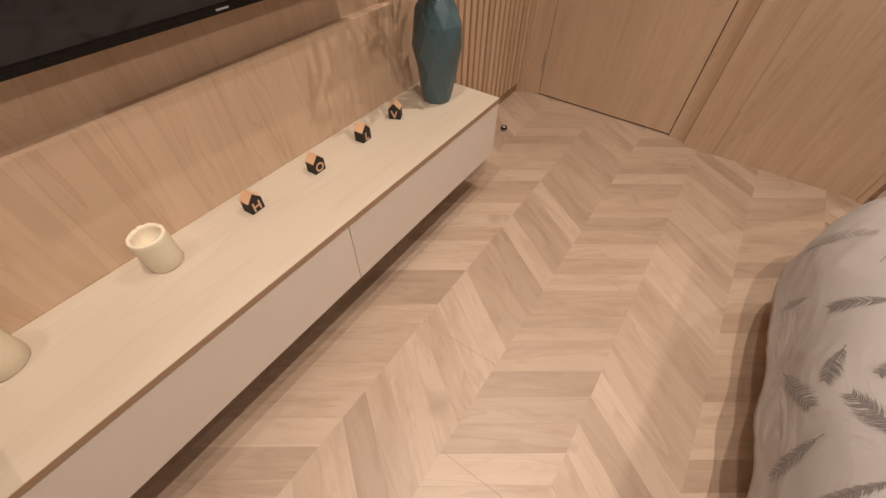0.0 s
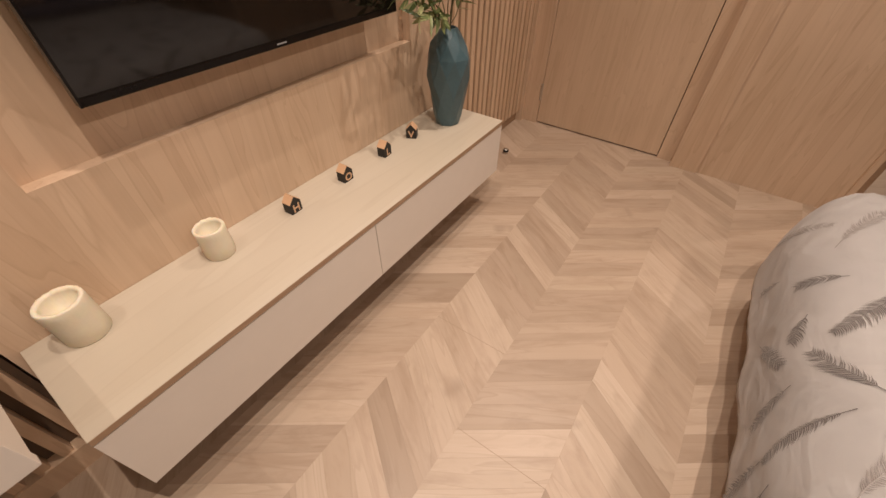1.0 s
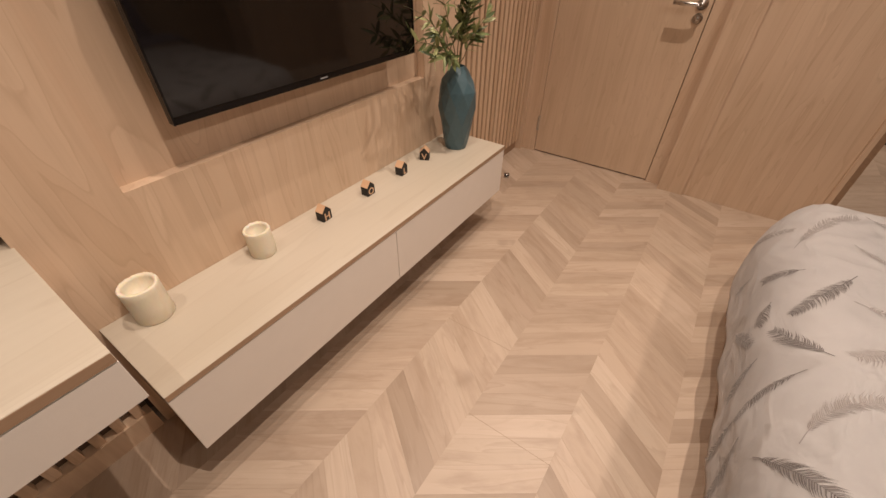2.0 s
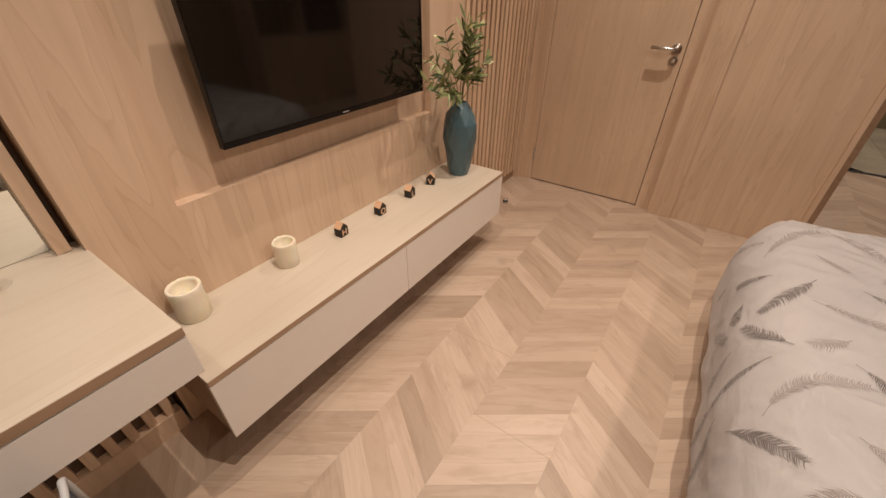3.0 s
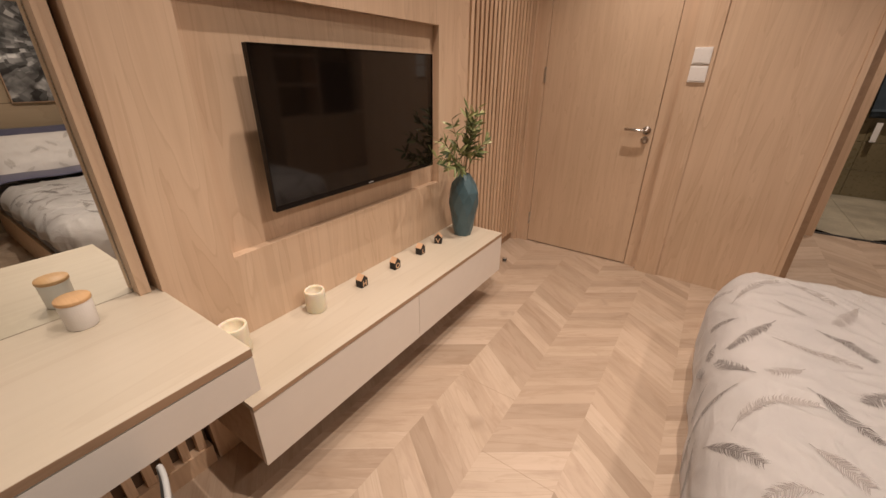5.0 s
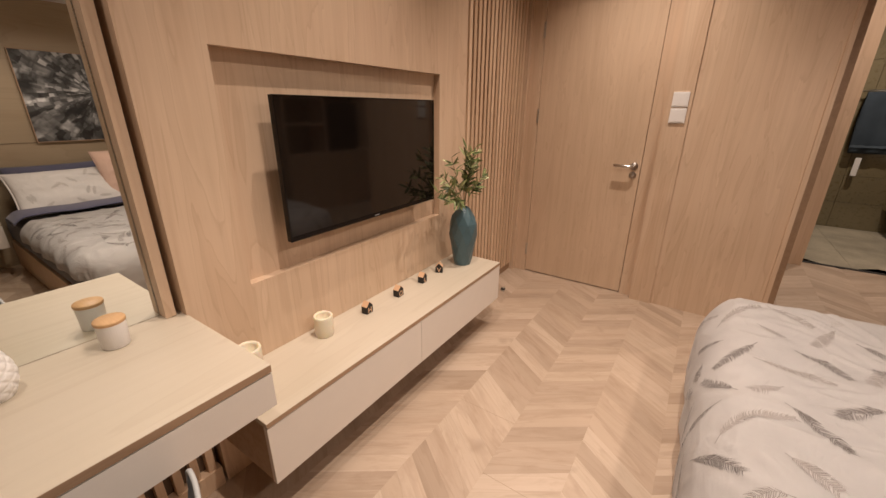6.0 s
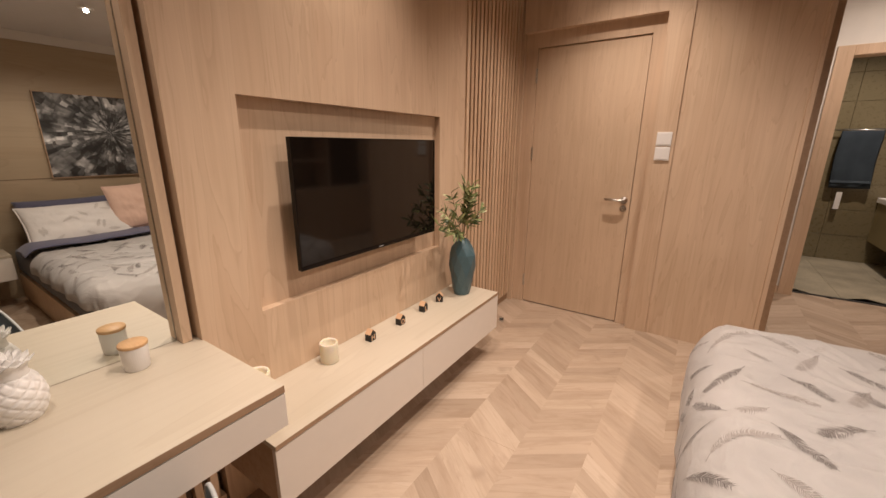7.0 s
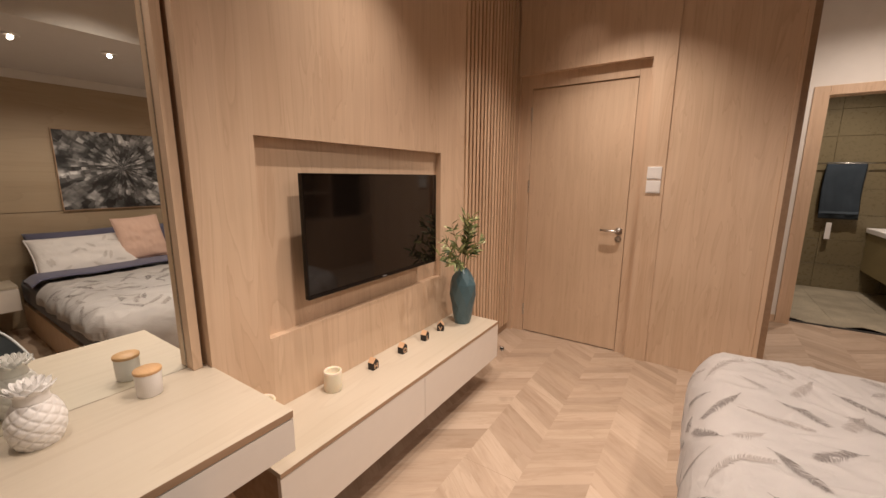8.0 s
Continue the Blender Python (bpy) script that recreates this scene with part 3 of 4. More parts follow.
def olive_branches():
    """Stems out of the vase with pairs of narrow leaves."""
    base = Vector((-0.968, 1.388, TOP + 0.262))
    ob = thing("olive_branches", "green olive branches with narrow leaves in the vase", "plant", base)
    rnd = random.Random(11)
    ends = [(-0.945, 1.1, 0.91), (-0.955, 1.14, 0.98), (-0.945, 1.21, 1.07), (-0.925, 1.33, 1.11), (-0.91, 1.40, 1.11), (-0.93, 1.43, 1.06), (-0.915, 1.37, 1.04), (-0.875, 1.43, 0.95), (-0.93, 1.18, 0.85), (-0.9, 1.36, 1.08)]
    for k, end in enumerate(ends):
        tip = Vector(end) - base
        mouth = Vector((rnd.uniform(-0.012, 0.012), rnd.uniform(-0.012, 0.012), 0.095))
        pts = []
        for i in range(13):
            u = i / 12
            p = (1 - u) ** 2 * Vector((0, 0, 0.003)) + 2 * u * (1 - u) * (mouth + Vector((0, 0, 0.06))) + u * u * tip
            if p.z < 0.1:
                p = Vector((p.x * 0.4, p.y * 0.4, p.z))
            pts.append(p + Vector((rnd.uniform(-1, 1), rnd.uniform(-1, 1), 0)) * 0.003 * u)
        stem = part("stem", tube(pts, 0.0024, 6, end=0.0009), STEM, ob, "", True)
        bm = bmesh.new()
        for i in range(7, 13):
            for side in (-1, 1, 0, 2, 3):
                u = i + rnd.uniform(-0.4, 0.4)
                a = pts[min(int(u), 12)]
                along = (pts[12] - pts[8]).normalized()
                turn = rnd.uniform(0, 6.28)
                cross = along.orthogonal().normalized()
                cross = (Matrix.Rotation(turn + side * 1.6, 3, along) @ cross)
                way = (along * rnd.uniform(0.45, 1.1) + cross * rnd.uniform(0.5, 1.0)).normalized()
                length, width = rnd.uniform(0.042, 0.072), rnd.uniform(0.0055, 0.009)
                across = way.cross(Vector((rnd.uniform(-1, 1), rnd.uniform(-1, 1), 0.6))).normalized()
                up = across.cross(way)
                rows = []
                for q, wd in ((0.0, 0.15), (0.2, 0.75), (0.45, 1.0), (0.75, 0.7), (1.0, 0.04)):
                    mid = a + way * (length * q) - up * (0.012 * q * q)
                    rows.append((bm.verts.new(mid + across * width * wd + up * 0.0012), bm.verts.new(mid), bm.verts.new(mid - across * width * wd + up * 0.0012)))
                for lo, hi in zip(rows, rows[1:]):
                    bm.faces.new((lo[0], lo[1], hi[1], hi[0]))
                    bm.faces.new((lo[1], lo[2], hi[2], hi[1]))
        part("leaves", bm, LEAF, stem, "", True)
    return ob


vase()
olive_branches()


def house_block(letter, x, y, turn):
    """A little house: charcoal body, bare wood roof, one letter on the gable (gable to +x)."""
    ob = thing("letter_block", "small charcoal house block with a wooden roof and letter " + letter, "ornament", (x, y, TOP), turn, "letter blocks on the cabinet")
    w, d, h, peak = 0.02, 0.0165, 0.035, 0.056
    bm = bmesh.new()
    outline = [(-w, 0), (w, 0), (w, h), (0, peak), (-w, h)]
    front = [bm.verts.new((d, a, b)) for a, b in outline]
    back = [bm.verts.new((-d, a, b)) for a, b in outline]
    bm.faces.new(front)
    bm.faces.new(back[::-1])
    for i in range(5):
        bm.faces.new((front[i], back[i], back[(i + 1) % 5], front[(i + 1) % 5]))
    bmesh.ops.recalc_face_normals(bm, faces=bm.faces)
    bmesh.ops.bevel(bm, geom=list(bm.edges), offset=0.0006, segments=1, affect="EDGES")
    part("body", bm, CHARCOAL, ob)
    for side in (-1, 1):
        slope = Vector((0, w * side, h - peak))
        nrm = Vector((0, (peak - h) * side, w)).normalized()
        bm = bmesh.new()
        top, low = Vector((0, 0, peak)), Vector((0, 0, peak)) + slope * 1.0
        vs = [bm.verts.new(p + Vector((sx * d * 1.0, 0, 0)) + nrm * k) for k in (0.0003, 0.0016) for sx in (-1, 1) for p in (top, low)]
        for f in ((0, 1, 3, 2), (4, 6, 7, 5), (0, 4, 5, 1), (2, 3, 7, 6), (0, 2, 6, 4), (1, 5, 7, 3)):
            bm.faces.new([vs[i] for i in f])
        bmesh.ops.recalc_face_normals(bm, faces=bm.faces)
        part("roof_slope", bm, BLOCK_WOOD, ob, "bare wood roof")
    curve = bpy.data.curves.new("letter", "FONT")
    curve.offset = 0.0007
    curve.body, curve.size, curve.extrude, curve.align_x = letter, 0.037, 0.0003, "CENTER"
    tmp = new("letter", curve)
    me = bpy.data.meshes.new_from_object(tmp)
    bpy.data.objects.remove(tmp)
    me.materials.clear()
    me.materials.append(BLOCK_WOOD)
    ob2 = new("letter", me)
    ob2.parent = ob
    ob2.matrix_basis = pose(d + 0.0004, 0, 0.005, 90, 0, 90)
    return ob


house_block("H", -1.012, 0.624, 4)
house_block("O", -1.004, 0.834, 2)
house_block("L", -1.003, 1.031, 5)
house_block("V", -1.006, 1.196, -62)


def candle(x, y, height, radius):
    ob = thing("candle", "hollow ivory pillar candle with a ragged rim", "candle", (x, y, TOP), random.uniform(0, 360), "candles on the cabinet")
    rag = lambda a, z: 1 + 0.013 * math.sin(31 * a + 60 * z) + 0.016 * noise.noise((3 * math.cos(a), 3 * math.sin(a), z * 60))
    prof = [(0.0, 0.001), (radius * 0.95, 0.0), (radius, 0.004), (radius, height * 0.4), (radius, height * 0.8), (radius * 1.01, height - 0.004), (radius * 0.96, height),
            (radius * 0.81, height - 0.002), (radius * 0.78, height - 0.008), (radius * 0.74, height - 0.05), (0.0, height - 0.054)]
    bm = lathe(prof, 72, wobble=rag)
    for v in bm.verts:
        r = math.hypot(v.co.x, v.co.y)
        if v.co.z > height - 0.006 and r > radius * 0.7:
            v.co.z += 0.003 * noise.noise((v.co.x * 130, v.co.y * 130, 3.0))
    part("wax_shell", bm, WAX, ob, "", True)
    part("wick", tube([(0, 0, height - 0.055), (0.001, 0, height - 0.044)], 0.0011, 6), DARK_HOLE, ob, "short dark wick")


candle(-1.037, 0.08, 0.107, 0.0435)
candle(-1.027, 0.393, 0.09, 0.0375)

stopper = thing("door_stopper", "small black and steel floor door stopper", "door stop", (-0.955, 1.985, 0.0))
part("base", lathe([(0.0, 0), (0.016, 0), (0.016, 0.008), (0.012, 0.011), (0.012, 0.026), (0.0, 0.026)], 24), SATIN_STEEL, stopper, "", True)
part("rubber_ring", lathe([(0.0115, 0.013), (0.0155, 0.013), (0.0165, 0.018), (0.0155, 0.024), (0.0115, 0.024)], 24), DARK_HOLE, stopper, "black rubber ring", True)


# ---- dressing table, mirror and what stands there ----
DX, DY, DZ = -0.668, -0.043, 0.698
desk = thing("dressing_table", "wall-hung dressing table with a pale oak top and white drawers", "desk", (-1.17, DY, 0))
dw = DX + 1.17
part("top", block(0.0, dw, -1.56, 0, DZ - 0.022, DZ, 0.0012), TOP_OAK, desk, "pale oak top board")
part("edge_band", block(dw + 0.0002, dw + 0.001, -1.559, -0.001, DZ - 0.021, DZ - 0.001), EDGE_OAK, desk)
part("body", block(0.066, dw - 0.022, -1.555, -0.003, DZ - 0.125, DZ - 0.023, 0.001), WHITE_LACQUER, desk)
for a, b in ((-1.558, -0.782), (-0.779, 0.0)):
    part("drawer_front", block(dw - 0.0215, dw - 0.001, a, b, DZ - 0.126, DZ - 0.026, 0.0012), WHITE_LACQUER, desk, "flat white drawer front")

mirror = thing("wall_mirror", "tall frameless wall mirror above the dressing table", "mirror", (-1.17, -0.094, DZ))
part("glass", block(-0.006, 0.0, -1.5, -0.002, 0.001, 1.62), MIRROR, mirror)
part("bevel", block(-0.006, 0.002, -0.0015, 0.0005, 0.001, 1.62), SATIN_STEEL, mirror, "polished mirror edge")
part("side_board", block(-0.02, 0.044, 0.001, 0.029, 0.001, CEILING - DZ - 0.001, 0.0012), VENEER, mirror, "narrow oak side board")
# strip at the back of the gap, its shade put into the colour
structure("trim_gap", block(-1.3, -1.186, -0.0575, -0.0475, 0.0, CEILING), SHADOW_GAP, "dark shadow gap beside the mirror")

jar = thing("storage_jar", "pale grey ceramic jar with a bamboo lid", "jar", (-1.088, -0.228, DZ))
bm = lathe([(0.0, 0.0), (0.029, 0.0), (0.031, 0.003), (0.0335, 0.068), (0.0335, 0.07), (0.0, 0.07)], 160, wobble=lambda a, z: 1 + 0.0022 * math.sin(40 * a))
part("body", bm, JAR_GLAZE, jar, "", True)
part("lid", lathe([(0.0, 0.0705), (0.034, 0.0705), (0.0352, 0.072), (0.0352, 0.0785), (0.034, 0.0805), (0.0, 0.081)], 56), LID_WOOD, jar, "round bamboo lid", True)


def pineapple_pot():
    ob = thing("pineapple_ornament", "white porcelain pineapple ornament with a leafy crown", "ornament", (-1.062, -0.463, DZ))
    bm = bmesh.new()
    seg, lev = 96, 60
    prof = lambda u: 0.033 + 0.0205 * math.sin(math.pi * min(1, u * 0.93 + 0.06)) ** 0.75 if u < 1 else 0.033
    rings = []
    for k in range(lev + 1):
        u = k / lev
        ring = []
        for i in range(seg):
            a = 2 * math.pi * i / seg
            d1, d2 = (a * 9 / (2 * math.pi) + u * 4) % 1, (a * 9 / (2 * math.pi) - u * 4) % 1
            groove = min(abs(d1 - 0.5), abs(d2 - 0.5))
            r = prof(u) - 0.0019 * math.exp(-(groove / 0.075) ** 2) + 0.001 * min(1.0, groove / 0.3)
            ring.append(bm.verts.new((r * math.cos(a), r * math.sin(a), 0.11 * u)))
        rings.append(ring)
    for lo, hi in zip(rings, rings[1:]):
        for i in range(seg):
            bm.faces.new((lo[i], lo[(i + 1) % seg], hi[(i + 1) % seg], hi[i]))
    bm.faces.new(rings[0][::-1])
    bm.faces.new(rings[-1])
    part("body", bm, PORCELAIN, ob, "", True)
    part("neck", lathe([(0.0, 0.104), (0.0345, 0.105), (0.0315, 0.116), (0.031, 0.128), (0.035, 0.139), (0.030, 0.141), (0.0, 0.138)], 48), PORCELAIN, ob, "smooth porcelain neck", True)
    for row, (count, r0, r1, z0, z1, wd) in enumerate(((9, 0.028, 0.047, 0.131, 0.147, 0.0125), (9, 0.024, 0.041, 0.136, 0.154, 0.0115), (7, 0.017, 0.030, 0.138, 0.159, 0.0095), (5, 0.008, 0.016, 0.138, 0.162, 0.007))):
        for i in range(count):
            a = 2 * math.pi * (i + 0.5 * (row % 2)) / count
            out, side = Vector((math.cos(a), math.sin(a), 0)), Vector((-math.sin(a), math.cos(a), 0))
            petal = bmesh.new()
            for face in (1, -1):
                def surface(u, v):
                    across, along = 2 * v - 1, math.sin(math.pi * (0.3 + 0.69 * u)) ** 0.7
                    swell = 0.0016 * face * (1 - across * across) * math.sin(math.pi * min(0.98, 0.15 + 0.85 * u))
                    return out * (r0 + (r1 - r0) * u - swell * 0.4) + side * (wd * along * across) + Vector((0, 0, z0 + (z1 - z0) * u ** 1.4 + swell + 0.003 * across * across))
                sheet(surface, 7, 6, petal)
            bmesh.ops.remove_doubles(petal, verts=petal.verts[:], dist=0.00005)
            bmesh.ops.recalc_face_normals(petal, faces=petal.faces[:])
            part("crown_leaf", petal, PORCELAIN, ob, "", True)


pineapple_pot()


def tub_chair():
    """A moulded armchair shell drawn up to the dressing table, turned a little from it."""
    ob = thing("desk_chair", "blue-grey moulded shell armchair with a pale rim", "chair", (-0.42, -0.544, 0), 2)
    reach = radians(136)

    def rim_height(a):
        end = max(0.0, (abs(a) - radians(126)) / radians(10))
        return 0.604 + 0.115 * max(0.0, math.cos(a)) ** 1.6 + 0.008 * (abs(a) / reach) ** 6 - 0.13 * end ** 3

    def shell(u, v, grow=0.0):
        a = (u - 0.5) * 2 * reach
        k = 0.7 + 0.3 * v ** 0.5 + grow
        return Vector((0.265 * k * math.copysign(abs(math.cos(a)) ** 0.8, math.cos(a)), 0.21 * k * math.copysign(abs(math.sin(a)) ** 0.4, math.sin(a)) * (1 + (0.67 if math.cos(a) < 0 else 0.1) * -math.cos(a)), 0.44 + (rim_height(a) - 0.44) * v))
    bm = sheet(shell, 72, 14)
    bmesh.ops.solidify(bm, geom=bm.faces[:], thickness=-0.008)
    part("back_shell", bm, GREY_SHELL, ob, "", True)
    part("rim", tube([shell(i / 90, 1.0, 0.012) for i in range(91)], 0.0052, 8), SHELL_RIM, ob, "pale moulded rim", True)
    part("seat", lathe([(0.0, 0.415), (0.15, 0.415), (0.185, 0.43), (0.195, 0.447), (0.15, 0.452), (0.0, 0.44)], 48), GREY_SHELL, ob, "", True)
    for sx in (-1, 1):
        for sy in (-1, 1):
            part("leg", tube([(0.1 * sx, 0.1 * sy, 0.42), (0.2 * sx, 0.2 * sy, 0.0)], 0.011, 12, end=0.008), CHAIR_STEEL, ob, "", True)


tub_chair()


# ---- bed ----
BED_X0, BED_Y0, BED_Y1, BED_TOP = 0.258, 0.015, 1.668, 0.50
HANG_FOOT, HANG_NEAR, HANG_FAR = 0.14, 0.03, 0.2
ROUND_FOOT, ROUND_SIDE, CORNER = 0.165, 0.115, 0.2
QUARTER_FOOT, QUARTER_SIDE = ROUND_FOOT * math.pi / 2, ROUND_SIDE * math.pi / 2
LEN_S, LEN_T = HANG_FOOT + QUARTER_FOOT + 1.2, HANG_NEAR + HANG_FAR + 2 * QUARTER_SIDE + (BED_Y1 - BED_Y0 - 2 * ROUND_SIDE)


def drape(u, hang, bend):
    """Inset from the outer face and drop below the top, u metres of cloth up from the hem."""
    if u < hang:
        return 0.0, bend + hang - u
    if u < hang + bend * math.pi / 2:
        a = (u - hang) / bend
        return bend * (1 - math.cos(a)), bend * (1 - math.sin(a))
    return bend + u - hang - bend * math.pi / 2, 0.0


def duvet_point(s, t, folds=1.0):
    dx, drop_x = drape(s, HANG_FOOT, ROUND_FOOT)
    if t < LEN_T / 2:
        dy, drop_y = drape(t, HANG_NEAR, ROUND_SIDE)
        y, out = BED_Y0 + dy, -1
    else:
        dy, drop_y = drape(LEN_T - t, HANG_FAR, ROUND_SIDE)
        y, out = BED_Y1 - dy, 1
    x = BED_X0 + dx
    drop = (drop_x ** 3 + drop_y ** 3) ** (1 / 3)
    if dx < CORNER and dy < CORNER:
        px, py = 1 - dx / CORNER, 1 - dy / CORNER
        x = BED_X0 + CORNER * (1 - px * math.sqrt(1 - py * py / 2))
        y += -out * CORNER * ((1 - py * math.sqrt(1 - px * px / 2)) - (1 - py))
    z = BED_TOP - drop + 0.014 * math.exp(-((x - 0.75) / 0.5) ** 2) * (1 if drop < 0.01 else max(0.0, 1 - drop * 8))
    if folds:
        n1 = noise.noise((s * 2.6, t * 2.1, 1.0))
        n2 = noise.noise((s * 7.0 + 3 * n1, t * 4.5, 4.0))
        ridge = (1 - abs(noise.noise((s * 4.2 + 1.5 * n2, t * 6.3 - 2 * n1, 9.0)))) ** 4
        k = 0.012 * n1 + 0.006 * n2 + 0.010 * ridge - 0.004
        side_x, side_y = min(1, drop_x / 0.12), min(1, drop_y / ROUND_SIDE)
        z += k * (1 - max(side_x, side_y)) * folds
        x -= (0.45 * k + 0.004 * math.sin(t * 19 + 3 * n1)) * side_x * folds
        y += out * (0.6 * k + 0.007 * math.sin(s * 21 + 3 * n1)) * side_y * folds
    return Vector((x, y, z))


bed = thing("bed", "double bed with an oak base and a feather-print duvet", "bed", (0, 0, 0))
part("base", block(0.36, HEAD_X - 0.012, 0.03, 1.59, 0.0, 0.225, 0.006), VENEER, bed, "oak bed base")
part("mattress", block(0.42, HEAD_X - 0.02, 0.035, 1.56, 0.226, 0.445, 0.07, seg=4), SHEET_CLOTH, bed, "mattress in a dark slate sheet", True)

duvet = thing("duvet", "white cotton duvet printed with grey feathers, spread on the bed", "bedding", (0, 0, 0))
bm = sheet(lambda u, v: duvet_point(u * LEN_S, v * LEN_T), 150, 190)
bmesh.ops.solidify(bm, geom=bm.faces[:], thickness=0.012)
cover = part("cover", bm, DUVET_CLOTH, duvet, "", True)


def turned_fold(u, v):
    y = BED_Y0 - 0.01 + (BED_Y1 - BED_Y0 + 0.02) * v
    edge = max(0.0, abs(v - 0.5) - 0.45) / 0.05
    wave = 0.010 * noise.noise((v * 7, 3.3, 0))
    a = u * 2 * math.pi
    wide = 0.15
    return Vector((1.80 + wide * math.cos(a) + wave * 2, y, 0.527 + wave - 0.05 * edge ** 2 + 0.018 * math.sin(a)))


part("turned_back_fold", sheet(turned_fold, 28, 80), NAVY_CLOTH, duvet, "slate blue underside turned back", True)


def feather(s, t, angle, length, width, bow, mat, seed):
    """One printed feather on the duvet: a curved quill and barbs that part in places."""
    rnd = random.Random(seed)
    bm = bmesh.new()
    ca, sa = math.cos(angle), math.sin(angle)

    def put(a, b):
        b2 = b + bow * 4 * (a / length) * (1 - a / length)
        ps, pt = s + a * ca - b2 * sa, t + a * sa + b2 * ca
        p = duvet_point(ps, pt)
        nrm = (duvet_point(ps + 0.004, pt) - p).cross(duvet_point(ps, pt + 0.004) - p).normalized()
        return bm.verts.new(p + nrm * 0.002)

    for k in range(10):
        a0, a1 = length * k / 10, length * (k + 1) / 10
        w0, w1 = 0.0011 * (1 - k / 12), 0.0011 * (1 - (k + 1) / 12)
        bm.faces.new((put(a0, -w0), put(a1, -w1), put(a1, w1), put(a0, w0)))
    count = max(14, int(length / 0.0044))
    for side in (-1, 1):
        gap, fade = 0, rnd.uniform(0.6, 1.0)
        for k in range(count):
            u = 0.13 + 0.87 * k / count
            if gap > 0:
                gap -= 1
                continue
            if rnd.random() < 0.07:
                gap = 1
            swell = math.sin(math.pi * (0.05 + 0.9 * (u - 0.13) / 0.87)) ** 0.55
            reach = min(1.6 * width, 0.030) * swell * rnd.uniform(0.74, 1.06) * (1 if side > 0 else fade)
            root, lean = u * length, reach * rnd.uniform(0.85, 1.2)
            thick = 0.87 * length / count * rnd.uniform(0.4, 0.8)
            mid = put(root + lean * 0.42, side * reach * 0.55)
            mid2 = put(root + lean * 0.42 + thick, side * reach * 0.55)
            tip = put(root + lean + thick * 0.5, side * reach)
            bm.faces.new((put(root, 0), put(root + thick, 0), mid2, mid))
            bm.faces.new((mid, mid2, tip))
    bmesh.ops.recalc_face_normals(bm, faces=bm.faces)
    part("printed_feather", bm, mat, cover)


FEATHERS = [
    (0.087, 1.558, -0.29, 0.183, 0.015, 0, 1),
    (0.282, 1.385, 0.95, 0.242, 0.0175, 0.015, 1),
    (0.301, 1.264, -3.09, 0.092, 0.0163, 0, 0),
    (0.403, 1.26, -2.17, 0.215, 0.0187, 0.006, 0),
    (0.228, 1.139, -1.93, 0.082, 0.0175, 0, 0),
    (0.335, 0.918, 2.36, 0.13, 0.0225, 0.008, 0),
    (0.452, 1.005, -2.39, 0.106, 0.0275, 0.004, 1),
    (0.384, 1.135, -0.18, 0.188, 0.0137, -0.006, 1),
    (0.408, 1.413, -0.7, 0.089, 0.015, 0, 1),
    (0.457, 1.625, -0.78, 0.171, 0.0163, 0.004, 1),
    (0.656, 1.51, -2.04, 0.172, 0.0325, 0, 1),
    (0.51, 1.274, -0.73, 0.151, 0.0187, 0.004, 0),
    (0.277, 0.678, 0.73, 0.223, 0.0263, 0.035, 1),
    (0.442, 0.904, -0.95, 0.166, 0.0238, 0.004, 0),
    (0.292, 0.87, -2.53, 0.167, 0.0125, -0.004, 0),
    (0.194, 0.937, -2.65, 0.122, 0.0163, 0, 0),
    (0.199, 0.654, -0.56, 0.144, 0.0238, 0.006, 0),
    (0.418, 0.678, -0.71, 0.103, 0.02, 0.004, 1),
    (0.16, 0.716, -2.64, 0.171, 0.015, 0.004, 0),
    (0.078, 1.13, -0.94, 0.149, 0.025, 0, 0),
    (0.151, 1.327, 2.81, 0.088, 0.0125, 0, 0),
    (0.423, 0.538, -2.57, 0.098, 0.03, -0.015, 1),
    (0.749, 1.293, -2.06, 0.125, 0.0375, 0, 1),
    (0.7, 1.043, -2.4, 0.178, 0.0275, -0.01, 0),
    (0.695, 1.428, -0.69, 0.151, 0.0163, 0.004, 0),
    (0.812, 1.481, 0.73, 0.072, 0.0175, 0, 1),
    (0.136, 0.769, -2.87, 0.126, 0.0163, 0, 0),
    (0.642, 1.534, 0.92, 0.072, 0.015, 0, 2),
]
# the rest of the print, where it is only seen in the mirror
rnd = random.Random(21)
while len(FEATHERS) < 92:
    s, t = rnd.uniform(0.3, LEN_S - 0.3), rnd.uniform(0.12, LEN_T - 0.25)
    if s < 0.75 and t > 0.5 or any(math.hypot(s + 0.05 - a - 0.06 * math.cos(c), t - b - 0.06 * math.sin(c)) < 0.1 for a, b, c, *_ in FEATHERS):
        if rnd.random() < 0.998:
            continue
    FEATHERS.append((s, t, rnd.uniform(-3.1, 3.1), rnd.uniform(0.1, 0.2), rnd.uniform(0.012, 0.022), rnd.uniform(-0.015, 0.015), rnd.choice((0, 1, 1))))
for k, (s, t, angle, length, width, bow, tone) in enumerate(FEATHERS):
    feather(s, t, angle, length * 1.1, width, bow, (PRINT_DARK, PRINT_PALE, PRINT_FAINT)[tone], k)


